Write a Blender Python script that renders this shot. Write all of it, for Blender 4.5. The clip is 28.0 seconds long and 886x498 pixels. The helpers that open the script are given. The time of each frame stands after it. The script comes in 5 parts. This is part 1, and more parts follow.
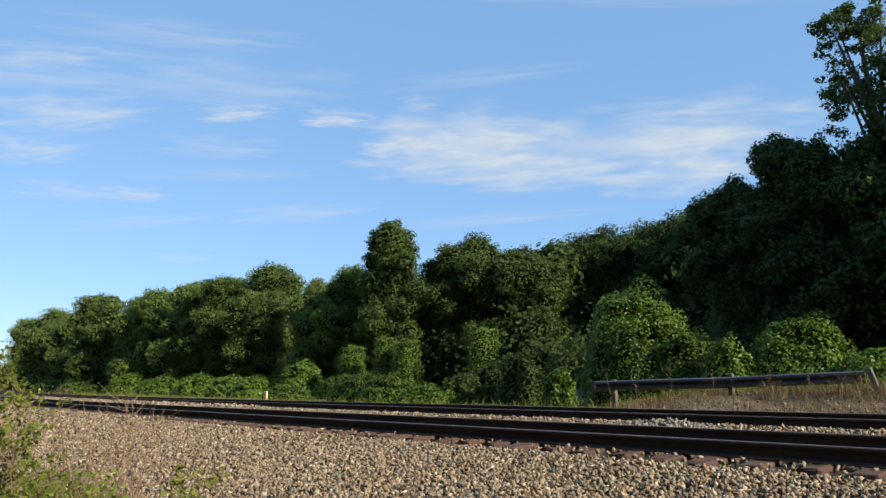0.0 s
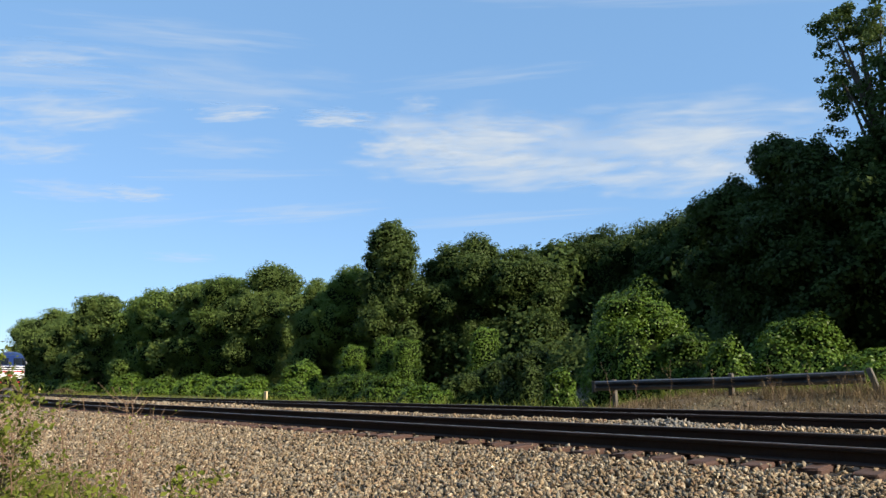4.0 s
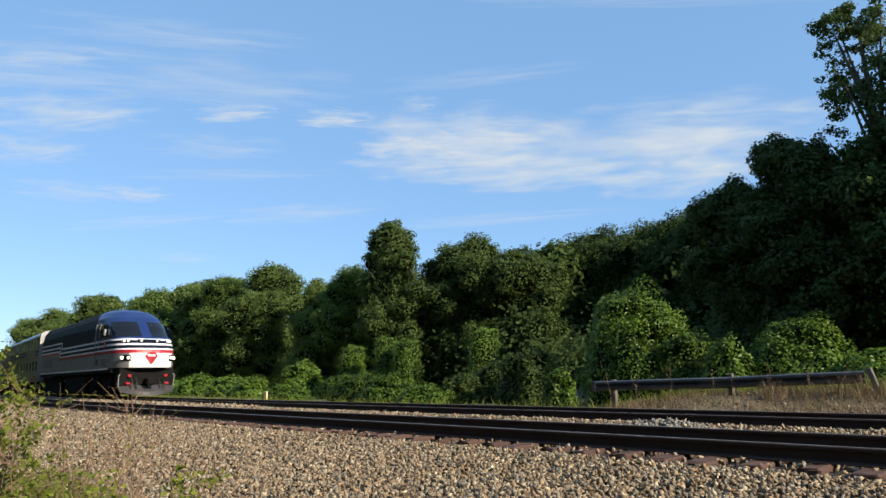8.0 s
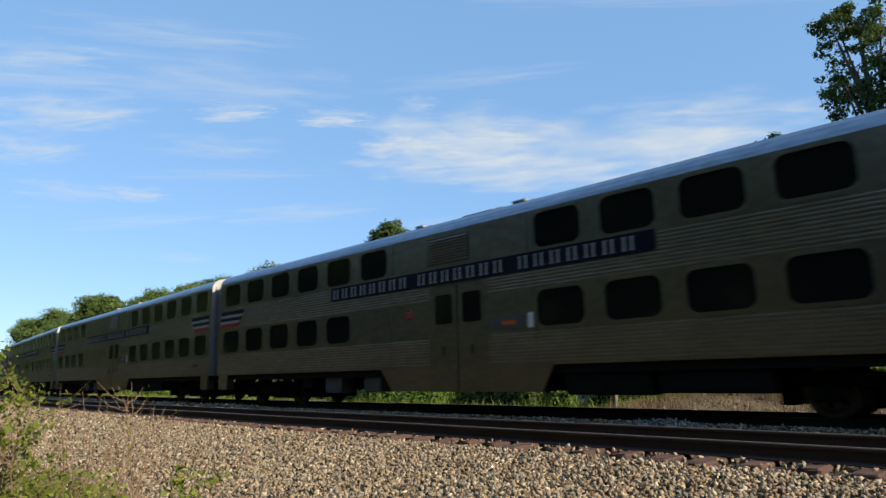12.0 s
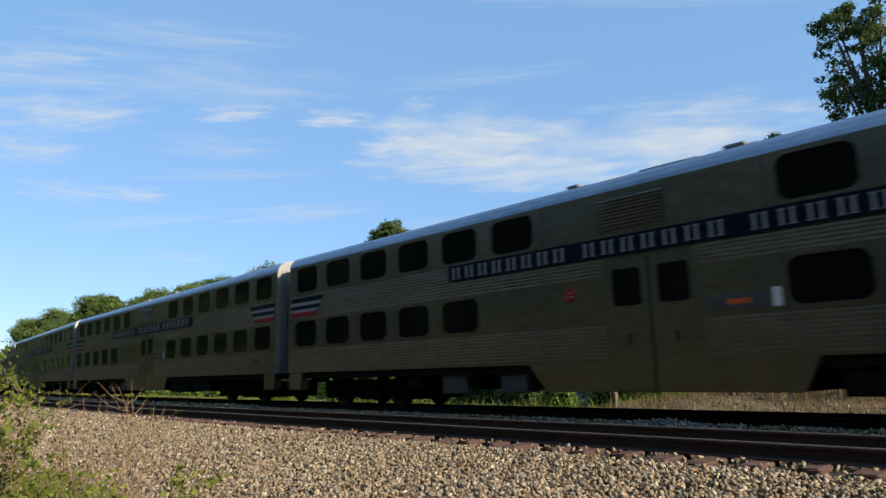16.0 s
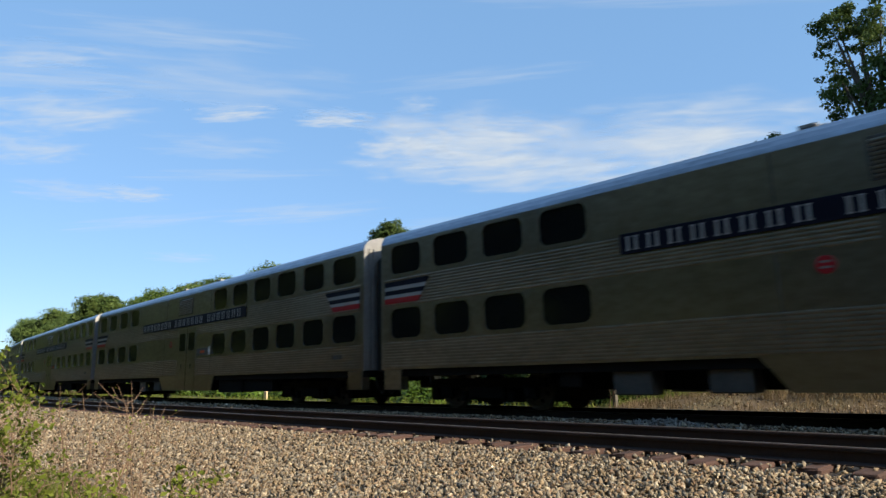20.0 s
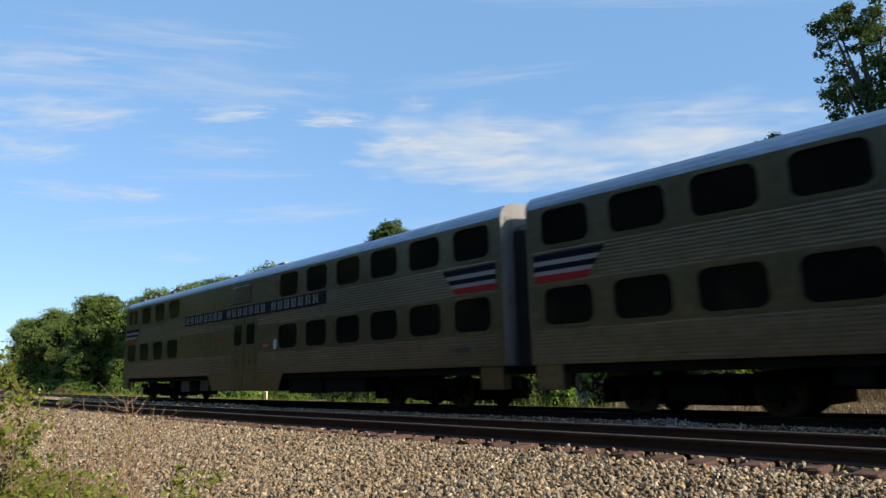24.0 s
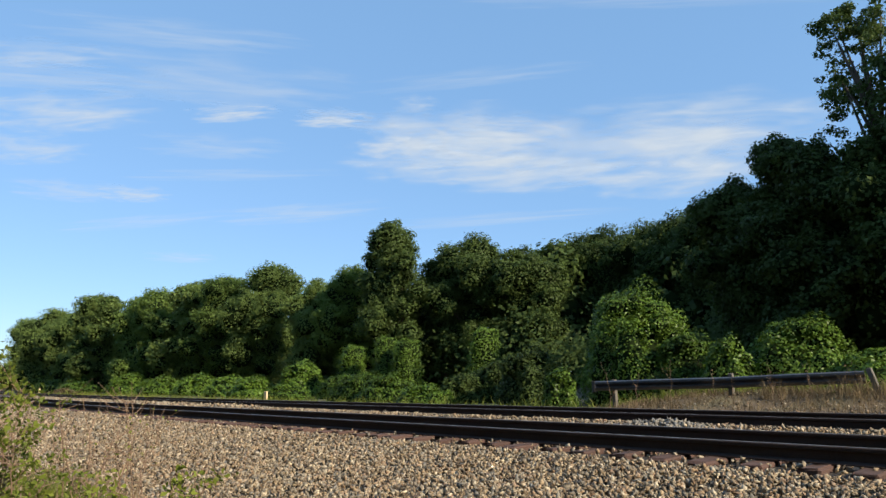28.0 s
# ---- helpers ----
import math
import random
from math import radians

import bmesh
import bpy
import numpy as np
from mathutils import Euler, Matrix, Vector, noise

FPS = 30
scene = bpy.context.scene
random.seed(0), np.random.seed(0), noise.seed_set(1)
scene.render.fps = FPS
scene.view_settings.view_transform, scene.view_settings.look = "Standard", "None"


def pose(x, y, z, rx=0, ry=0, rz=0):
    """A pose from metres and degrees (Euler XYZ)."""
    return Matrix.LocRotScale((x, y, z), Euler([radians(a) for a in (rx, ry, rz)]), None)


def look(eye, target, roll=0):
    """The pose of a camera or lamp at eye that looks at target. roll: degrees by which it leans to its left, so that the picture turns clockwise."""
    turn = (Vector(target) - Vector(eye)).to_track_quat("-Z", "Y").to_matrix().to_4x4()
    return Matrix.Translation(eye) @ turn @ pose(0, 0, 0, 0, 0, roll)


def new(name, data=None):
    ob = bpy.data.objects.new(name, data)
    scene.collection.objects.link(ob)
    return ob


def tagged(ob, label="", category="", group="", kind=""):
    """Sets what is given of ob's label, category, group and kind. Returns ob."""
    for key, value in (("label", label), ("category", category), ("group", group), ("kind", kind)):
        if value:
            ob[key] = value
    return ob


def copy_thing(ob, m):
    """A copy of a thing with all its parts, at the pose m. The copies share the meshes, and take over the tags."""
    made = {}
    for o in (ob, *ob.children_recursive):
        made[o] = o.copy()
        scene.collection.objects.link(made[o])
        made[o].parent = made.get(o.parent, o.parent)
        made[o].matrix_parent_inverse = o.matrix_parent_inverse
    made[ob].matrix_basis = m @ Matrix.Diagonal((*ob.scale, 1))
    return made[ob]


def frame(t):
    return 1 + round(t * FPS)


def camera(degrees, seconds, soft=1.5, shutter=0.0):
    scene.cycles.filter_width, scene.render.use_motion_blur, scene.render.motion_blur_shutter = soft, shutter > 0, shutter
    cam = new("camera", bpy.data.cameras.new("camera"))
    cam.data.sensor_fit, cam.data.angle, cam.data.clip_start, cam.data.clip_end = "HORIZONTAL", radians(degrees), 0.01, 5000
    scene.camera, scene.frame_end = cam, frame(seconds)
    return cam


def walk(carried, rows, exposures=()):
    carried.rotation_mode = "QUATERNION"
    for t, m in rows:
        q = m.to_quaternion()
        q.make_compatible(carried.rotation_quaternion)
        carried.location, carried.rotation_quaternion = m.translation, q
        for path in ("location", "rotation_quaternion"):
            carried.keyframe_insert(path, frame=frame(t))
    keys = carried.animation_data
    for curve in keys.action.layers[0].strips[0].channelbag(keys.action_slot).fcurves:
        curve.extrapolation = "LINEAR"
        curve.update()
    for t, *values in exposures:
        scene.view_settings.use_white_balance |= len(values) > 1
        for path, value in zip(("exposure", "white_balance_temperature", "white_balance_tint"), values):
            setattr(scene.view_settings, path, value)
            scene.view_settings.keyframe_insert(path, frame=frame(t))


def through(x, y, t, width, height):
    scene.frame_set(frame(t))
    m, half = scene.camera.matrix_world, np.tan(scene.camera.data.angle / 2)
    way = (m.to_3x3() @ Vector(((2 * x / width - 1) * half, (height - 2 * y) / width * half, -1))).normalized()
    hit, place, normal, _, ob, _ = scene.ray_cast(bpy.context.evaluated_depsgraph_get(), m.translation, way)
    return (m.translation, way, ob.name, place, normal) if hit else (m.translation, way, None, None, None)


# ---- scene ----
# ---- camera: it stands on a tripod beside the line ----
EYE = (0.0, 0.0, 0.756)
cam = camera(68.485, 28.0, soft=1.5, shutter=0.22)
STAND = look(EYE, (-6.987, 6.8877, 2.6903), -1.074)
walk(cam, [(0.0, STAND), (28.0, STAND)])

# ---- light: a clear evening sky and a low sun beyond the train ----
SUN_EL, SUN_AZ = 29.0, 7.0          # height, and turn from +x towards +y
world = bpy.data.worlds.new("sky")
scene.world = world
world.use_nodes = True
wn = world.node_tree.nodes
sky = wn.new("ShaderNodeTexSky")
sky.sky_type, sky.sun_disc = "NISHITA", False
sky.sun_elevation, sky.sun_rotation = radians(SUN_EL), radians(90 - SUN_AZ)
sky.air_density, sky.dust_density, sky.ozone_density = 0.85, 0.4, 2.0
wn["Background"].inputs[1].default_value = 0.142
haze = wn.new("ShaderNodeMix")          # thin even haze over the clear sky
haze.data_type, haze.inputs[0].default_value, haze.inputs[7].default_value = "RGBA", 0.62, (1.3, 2.6, 4.5, 1)
world.node_tree.links.new(sky.outputs[0], haze.inputs[6])
world.node_tree.links.new(haze.outputs[2], wn["Background"].inputs[0])
sun = new("sun", bpy.data.lights.new("sun", "SUN"))
sun.data.energy, sun.data.angle, sun.data.color = 5.0, radians(0.55), (1.0, 0.87, 0.68)
el, az = radians(SUN_EL), radians(SUN_AZ)
sun.matrix_world = look((0, 0, 0), (-math.cos(el) * math.cos(az), -math.cos(el) * math.sin(az), -math.sin(el)))
scene.view_settings.exposure = 0.52


# ---- materials ----
def mat(name, base, rough=0.6, metal=0.0, var=0.18, scale=3.0, fine=40.0, bump=0.0, dirt=None, dirt_amount=0.0, rnd=0.0, island=0.0, spec=0.5, stretch=(1, 1, 1)):
    """A surface with cloudy and fine variation, optional dirt in patches, and a brightness of its own for each piece."""
    m = bpy.data.materials.new(name)
    m.use_nodes = True
    nt = m.node_tree
    n, link = nt.nodes, nt.links.new
    bsdf = n["Principled BSDF"]
    tc = n.new("ShaderNodeTexCoord")
    mp = n.new("ShaderNodeMapping")
    mp.inputs["Scale"].default_value = stretch
    link(tc.outputs["Object"], mp.inputs[0])
    big, small = n.new("ShaderNodeTexNoise"), n.new("ShaderNodeTexNoise")
    big.inputs["Scale"].default_value, small.inputs["Scale"].default_value = scale, fine
    big.inputs["Detail"].default_value, small.inputs["Detail"].default_value = 4.0, 3.0
    for t in (big, small):
        link(mp.outputs[0], t.inputs["Vector"])
    add = n.new("ShaderNodeMath")
    add.operation = "ADD"
    link(big.outputs[0], add.inputs[0]), link(small.outputs[0], add.inputs[1])
    value = add
    for on, node, socket in ((rnd, "ShaderNodeObjectInfo", "Random"), (island, "ShaderNodeNewGeometry", "Random Per Island")):
        if on:
            src, ma = n.new(node), n.new("ShaderNodeMath")
            ma.operation = "MULTIPLY_ADD"
            link(src.outputs[socket], ma.inputs[0])
            ma.inputs[1].default_value = on
            link(value.outputs[0], ma.inputs[2])
            value = ma
    rng = n.new("ShaderNodeMapRange")
    link(value.outputs[0], rng.inputs[0])
    rng.inputs[1].default_value, rng.inputs[2].default_value = 0.65, 1.35 + rnd + island
    rng.inputs[3].default_value, rng.inputs[4].default_value = 1 - var, 1 + var
    mul = n.new("ShaderNodeVectorMath")
    mul.operation = "SCALE"
    mul.inputs[0].default_value = base
    link(rng.outputs[0], mul.inputs["Scale"])
    colour = mul.outputs[0]
    if dirt:
        dn, dr, mx = n.new("ShaderNodeTexNoise"), n.new("ShaderNodeMapRange"), n.new("ShaderNodeMix")
        dn.inputs["Scale"].default_value, dn.inputs["Detail"].default_value = scale * 0.6, 6.0
        link(mp.outputs[0], dn.inputs["Vector"])
        link(dn.outputs[0], dr.inputs[0])
        dr.inputs[1].default_value, dr.inputs[2].default_value, dr.inputs[4].default_value = 0.45, 0.7, dirt_amount
        mx.data_type = "RGBA"
        link(dr.outputs[0], mx.inputs[0]), link(colour, mx.inputs[6])
        mx.inputs[7].default_value = (*dirt, 1)
        colour = mx.outputs[2]
    link(colour, bsdf.inputs["Base Color"])
    bsdf.inputs["Roughness"].default_value, bsdf.inputs["Metallic"].default_value = rough, metal
    bsdf.inputs["Specular IOR Level"].default_value = spec
    if bump:
        bp = n.new("ShaderNodeBump")
        bp.inputs["Strength"].default_value, bp.inputs["Distance"].default_value = 1.0, bump
        link(small.outputs[0], bp.inputs["Height"])
        link(bp.outputs[0], bsdf.inputs["Normal"])
    return m


def leaf_mat(name, dark, light, through=0.24, rough=0.5, gloss=0.12):
    """Leaves: each has a tone of its own, a little gloss, and lets some light through."""
    m = bpy.data.materials.new(name)
    m.use_nodes = True
    nt = m.node_tree
    n, link = nt.nodes, nt.links.new
    bsdf, out = n["Principled BSDF"], n["Material Output"]
    geo, ob, noi, tc = n.new("ShaderNodeNewGeometry"), n.new("ShaderNodeObjectInfo"), n.new("ShaderNodeTexNoise"), n.new("ShaderNodeTexCoord")
    link(tc.outputs["Object"], noi.inputs["Vector"])
    noi.inputs["Scale"].default_value = 0.7
    a, b = n.new("ShaderNodeMath"), n.new("ShaderNodeMath")
    a.operation = b.operation = "MULTIPLY_ADD"
    link(geo.outputs["Random Per Island"], a.inputs[0])
    a.inputs[1].default_value = 0.3
    link(noi.outputs[0], a.inputs[2])
    link(ob.outputs["Random"], b.inputs[0])
    b.inputs[1].default_value = 0.35
    link(a.outputs[0], b.inputs[2])
    ramp = n.new("ShaderNodeValToRGB")
    ramp.color_ramp.elements[0].position, ramp.color_ramp.elements[1].position = 0.3, 0.9
    ramp.color_ramp.elements[0].color, ramp.color_ramp.elements[1].color = (*dark, 1), (*light, 1)
    link(b.outputs[0], ramp.inputs[0])
    link(ramp.outputs[0], bsdf.inputs["Base Color"])
    bsdf.inputs["Roughness"].default_value, bsdf.inputs["Specular IOR Level"].default_value = rough, gloss
    tr, mix = n.new("ShaderNodeBsdfTranslucent"), n.new("ShaderNodeMixShader")
    link(ramp.outputs[0], tr.inputs[0])
    mix.inputs[0].default_value = through
    link(bsdf.outputs[0], mix.inputs[1]), link(tr.outputs[0], mix.inputs[2])
    link(mix.outputs[0], out.inputs[0])
    return m


# dark bed: the shade in the gaps between stones is put into its colour
M_BALLAST = mat("ballast_bed", (0.05, 0.04, 0.03), 0.9, var=0.5, scale=1.2, fine=22, bump=0.03)
def stone_mat(name, tones):
    """Broken stone: every piece takes one of several tones, with grain and a rough face."""
    m = mat(name, (0.2, 0.17, 0.13), 0.9, var=0.3, scale=6, fine=70, bump=0.004)
    n, link = m.node_tree.nodes, m.node_tree.links.new
    geo, info, add, frac, ramp, mul = (n.new("ShaderNode" + k) for k in ("NewGeometry", "ObjectInfo", "Math", "Math", "ValToRGB", "VectorMath"))
    link(geo.outputs["Random Per Island"], add.inputs[0]), link(info.outputs["Random"], add.inputs[1])
    frac.operation, mul.operation = "FRACT", "SCALE"
    link(add.outputs[0], frac.inputs[0]), link(frac.outputs[0], ramp.inputs[0])
    r = ramp.color_ramp
    while len(r.elements) < len(tones):
        r.elements.new(0.5)
    for k, (e, t) in enumerate(zip(r.elements, tones)):
        e.position, e.color = k / (len(tones) - 1), (*t, 1)
    link(ramp.outputs[0], mul.inputs[0])
    link(n["Map Range"].outputs[0], mul.inputs["Scale"])
    link(mul.outputs[0], n["Principled BSDF"].inputs["Base Color"])
    return m


# darkened: the tree shade over the bank is put into the soil colour
M_SOIL = mat("tan_soil", (0.16, 0.112, 0.062), 0.95, var=0.4, scale=1.3, fine=26, bump=0.02, dirt=(0.15, 0.14, 0.06), dirt_amount=0.6)
M_STONE = stone_mat("ballast_stone", ((0.05, 0.04, 0.028), (0.15, 0.105, 0.064), (0.25, 0.185, 0.11), (0.18, 0.165, 0.135), (0.34, 0.26, 0.155), (0.24, 0.15, 0.09), (0.5, 0.42, 0.29), (0.12, 0.105, 0.085)))
M_CRIB = mat("fouled_ballast", (0.028, 0.024, 0.02), 0.9, var=0.5, scale=1.5, fine=25, bump=0.02)
M_STONE_GREY = mat("fresh_stone", (0.2, 0.185, 0.16), 0.85, var=0.5, scale=2.0, fine=60, bump=0.002, island=0.7)
M_EARTH = mat("earth", (0.1, 0.08, 0.045), 0.95, var=0.5, scale=0.4, fine=9, bump=0.04, dirt=(0.075, 0.1, 0.03), dirt_amount=0.8)
M_TIE = mat("tie_wood", (0.08, 0.042, 0.03), 0.85, var=0.45, scale=3, fine=50, bump=0.004, rnd=0.6, stretch=(3, 0.5, 3))
M_RAIL = mat("rail_rust", (0.035, 0.021, 0.016), 0.75, var=0.35, scale=2, fine=30, bump=0.001)
M_RAILTOP = mat("rail_head", (0.42, 0.38, 0.34), 0.42, 0.9, var=0.2, scale=4, fine=80)
# olive tint and blotches put reflections into the steel's colour, besides real dirt
M_STEEL = mat("stainless_steel", (0.335, 0.3, 0.238), 0.31, 0.88, var=0.26, scale=0.45, fine=9, dirt=(0.15, 0.12, 0.08), dirt_amount=0.5, stretch=(0.4, 1, 1))
M_RIB = mat("fluted_steel", (0.27, 0.24, 0.19), 0.4, 0.85, var=0.26, scale=0.45, fine=9, dirt=(0.13, 0.105, 0.07), dirt_amount=0.5, stretch=(0.4, 1, 1))
# bluish base puts the sky's reflection into the roof colour
M_STEEL_ROOF = mat("sky_tinted_roof_steel", (0.28, 0.31, 0.36), 0.34, 1.0, var=0.28, scale=0.7, fine=10, stretch=(0.3, 1, 1))
M_STEEL_END = mat("end_steel", (0.33, 0.325, 0.315), 0.45, 0.6, var=0.15, scale=1.5, fine=12)
# near-black, with the shade under and between the vehicles put into the colour
M_SHADOWGREY = mat("underframe_shade", (0.009, 0.0085, 0.008), 0.85, var=0.4, scale=2, fine=20, spec=0.12)
M_BOXGREY = mat("box_grey", (0.09, 0.09, 0.085), 0.6, 0.2, var=0.25, scale=2, fine=20)
M_BARGREY = mat("bar_grey", (0.33, 0.34, 0.34), 0.45, 0.1, var=0.1)
M_PLOUGH = mat("plough_steel", (0.055, 0.053, 0.052), 0.55, 0.3, var=0.35, scale=3, fine=30)
M_BLACK = mat("black_rubber", (0.02, 0.02, 0.02), 0.7, var=0.3)
M_GLASS = mat("tinted_glass", (0.008, 0.009, 0.01), 0.12, var=0.1, spec=0.28)
M_NAVY = mat("navy_paint", (0.005, 0.006, 0.017), 0.5, var=0.2, scale=1, fine=20, spec=0.15)
M_BLUE = mat("blue_paint", (0.012, 0.027, 0.115), 0.34, var=0.18, scale=0.8, fine=15, spec=0.35)
M_WHITE = mat("white_paint", (0.78, 0.78, 0.77), 0.35, var=0.08, scale=1, fine=18)
M_SILVER = mat("silver_paint", (0.24, 0.236, 0.228), 0.4, 0.25, var=0.1, scale=1, fine=18)
M_RED = mat("red_paint", (0.36, 0.016, 0.025), 0.35, var=0.15)
M_ROOFBLACK = mat("sooty_roof", (0.013, 0.012, 0.0125), 0.75, var=0.4, scale=1, fine=15, spec=0.2)
M_ORANGE = mat("orange_sign", (0.75, 0.13, 0.02), 0.5, var=0.15)
M_WHEEL = mat("wheel_steel", (0.16, 0.14, 0.12), 0.55, 0.6, var=0.3)
M_GALV = mat("galvanised_steel", (0.085, 0.083, 0.085), 0.4, 0.5, var=0.2, scale=2, fine=30, dirt=(0.25, 0.2, 0.15), dirt_amount=0.4)
M_POST = mat("weathered_post", (0.13, 0.115, 0.095), 0.9, var=0.35, scale=4, fine=50, bump=0.003)
M_BARK = mat("bark", (0.09, 0.07, 0.05), 0.95, var=0.45, scale=3, fine=25, bump=0.02, stretch=(1, 1, 0.3))
M_TWIG = mat("dry_stem", (0.2, 0.13, 0.085), 0.9, var=0.35, scale=6, fine=40)
M_MARK = mat("marker_paint", (0.8, 0.58, 0.34), 0.6, var=0.12, scale=5, fine=40)
L_TREE = leaf_mat("tree_leaves", (0.042, 0.075, 0.017), (0.16, 0.23, 0.052), 0.46)
# L_DARK has the shade of the wood put into its leaf colour
L_DARK = leaf_mat("shade_tinted_leaves", (0.021, 0.036, 0.01), (0.08, 0.118, 0.031), 0.34)
# L_PALE puts the left trees' sunlit, hazy look into paler leaves
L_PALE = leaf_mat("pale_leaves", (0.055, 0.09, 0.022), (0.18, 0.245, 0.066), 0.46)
# near-black, for solid lumps that stand for the shade inside foliage
L_CORE = leaf_mat("inner_shade", (0.006, 0.01, 0.004), (0.016, 0.025, 0.008), 0.0, 0.9, 0.0)
L_KUDZU = leaf_mat("vine_leaves", (0.016, 0.034, 0.007), (0.12, 0.2, 0.026), 0.26, 0.42, 0.2)
L_WEED = leaf_mat("weed_leaves", (0.05, 0.08, 0.013), (0.21, 0.25, 0.04), 0.4)
L_GRASS = leaf_mat("green_grass", (0.055, 0.085, 0.014), (0.185, 0.215, 0.04), 0.4)
L_STRAW = leaf_mat("dry_grass", (0.085, 0.062, 0.034), (0.22, 0.165, 0.095), 0.3, 0.8)


# ---- building helpers ----
class Form:
    """Collects vertices and faces of one mesh."""

    def __init__(self):
        self.v, self.f, self.k = [], [], []

    def quad_strip(self, rings, closed=True, k=0, caps=False):
        base, n = len(self.v), len(rings[0])
        for r in rings:
            self.v.extend(r)
        for i in range(len(rings) - 1):
            for j in range(n if closed else n - 1):
                a, b = base + i * n + j, base + i * n + (j + 1) % n
                self.f.append((a, b, b + n, a + n)), self.k.append(k)
        if caps:
            self.f.append(tuple(base + j for j in reversed(range(n)))), self.k.append(k)
            self.f.append(tuple(base + (len(rings) - 1) * n + j for j in range(n))), self.k.append(k)
        return self

    def box(self, x0, x1, y0, y1, z0, z1, bevel=0.012, k=0):
        """A block with chamfered edges."""
        b = min(bevel, 0.3 * min(x1 - x0, y1 - y0, z1 - z0))

        def ring(z, i):
            return [(x0 + i, y0 + b, z), (x0 + b, y0 + i, z), (x1 - b, y0 + i, z), (x1 - i, y0 + b, z),
                    (x1 - i, y1 - b, z), (x1 - b, y1 - i, z), (x0 + b, y1 - i, z), (x0 + i, y1 - b, z)]
        return self.quad_strip([ring(z0, b), ring(z0 + b, 0), ring(z1 - b, 0), ring(z1, b)], k=k, caps=True)

    def plank(self, x0, x1, y0, y1, z0, z1, k=0):
        return self.quad_strip([[(x0, y0, z), (x1, y0, z), (x1, y1, z), (x0, y1, z)] for z in (z0, z1)], k=k, caps=True)

    def tube(self, points, radii, sides=7, k=0):
        """A tapered round bar along points."""
        rings = []
        for i, p in enumerate(points):
            p, size = Vector(p), float(radii[i])
            d = (Vector(points[min(i + 1, len(points) - 1)]) - Vector(points[max(i - 1, 0)])).normalized()
            u = d.orthogonal().normalized()
            w = d.cross(u)
            rings.append([tuple(p + size * (math.cos(a) * u + math.sin(a) * w)) for a in (2 * math.pi * j / sides for j in range(sides))])
        return self.quad_strip(rings, k=k, caps=True)

    def lathe_y(self, profile, x, z, sides=20, k=0):
        """Rings (y, radius) turned round an axle along y."""
        rings = [[(x + r * math.cos(a), y, z + r * math.sin(a)) for a in (2 * math.pi * j / sides for j in range(sides))] for y, r in profile]
        return self.quad_strip(rings, k=k, caps=True)

    def mesh(self, name, *materials, smooth=False):
        me = bpy.data.meshes.new(name)
        me.from_pydata(self.v, [], self.f)
        for m in materials:
            me.materials.append(m)
        if len(materials) > 1:
            me.polygons.foreach_set("material_index", self.k)
        bm = bmesh.new()
        bm.from_mesh(me)
        bmesh.ops.recalc_face_normals(bm, faces=bm.faces)
        bm.to_mesh(me)
        bm.free()
        if smooth:
            me.polygons.foreach_set("use_smooth", [True] * len(me.polygons))
        me.update()
        return me


def part(name, data, parent, label="", m=None):
    ob = new(name, data)
    ob.parent = parent
    if m is not None:
        ob.matrix_basis = m
    if label:
        ob["label"] = label
    return ob


def cards(name, verts, per, material, smooth=False):
    """One mesh of many small faces of `per` corners each."""
    verts = np.asarray(verts, dtype=np.float32).reshape(-1, 3)
    n = len(verts) // per
    me = bpy.data.meshes.new(name)
    me.vertices.add(len(verts))
    me.vertices.foreach_set("co", verts.ravel())
    me.loops.add(len(verts))
    me.loops.foreach_set("vertex_index", np.arange(len(verts), dtype=np.int32))
    me.polygons.add(n)
    me.polygons.foreach_set("loop_start", np.arange(0, n * per, per, dtype=np.int32))
    me.materials.append(material)
    me.update(calc_edges=True)
    return me


def unit(a):
    return a / np.maximum(np.linalg.norm(a, axis=-1, keepdims=True), 1e-9)


def leaves(rng, centres, outward, size, droop=0.25, loose=0.36, slim=0.62):
    """Pointed leaf faces at the centres, facing roughly outward."""
    n = len(centres)
    nrm = unit(outward + loose * rng.normal(size=(n, 3)) + np.array([0, 0, 0.35]))
    along = unit(np.cross(nrm, rng.normal(size=(n, 3))) - np.array([0, 0, droop]))
    side = unit(np.cross(nrm, along))
    s = (size * rng.uniform(0.6, 1.35, (n, 1)))
    a, b = along * s, side * s * slim
    fold = nrm * s * 0.12
    return np.stack([centres - a * 0.5, centres - b * 0.5 + fold - a * 0.1, centres + a * 0.55, centres + b * 0.5 + fold - a * 0.1], 1)


BALL = bmesh.new()
bmesh.ops.create_icosphere(BALL, subdivisions=2, radius=1.0)
BALL_V = np.array([v.co[:] for v in BALL.verts])
BALL_F = np.array([[v.index for v in f.verts] for f in BALL.faces])
BALL.free()


def core_mesh(rng, lobes, material, size=0.6):
    """The shade inside a crown, put into dark rough lumps within its lobes, behind the leaves."""
    v, f = [], []
    for k, (cx, cy, cz, rx, ry, rz) in enumerate(lobes):
        lump = size * (1 + 0.13 * rng.normal(size=(len(BALL_V), 1)))
        v.append(BALL_V * lump * np.array([rx, ry, rz]) + np.array([cx, cy, cz]))
        f.append(BALL_F + k * len(BALL_V))
    me = bpy.data.meshes.new("inner_foliage")
    me.from_pydata(np.concatenate(v).tolist(), [], np.concatenate(f).tolist())
    me.materials.append(material)
    me.polygons.foreach_set("use_smooth", [True] * len(me.polygons))
    return me


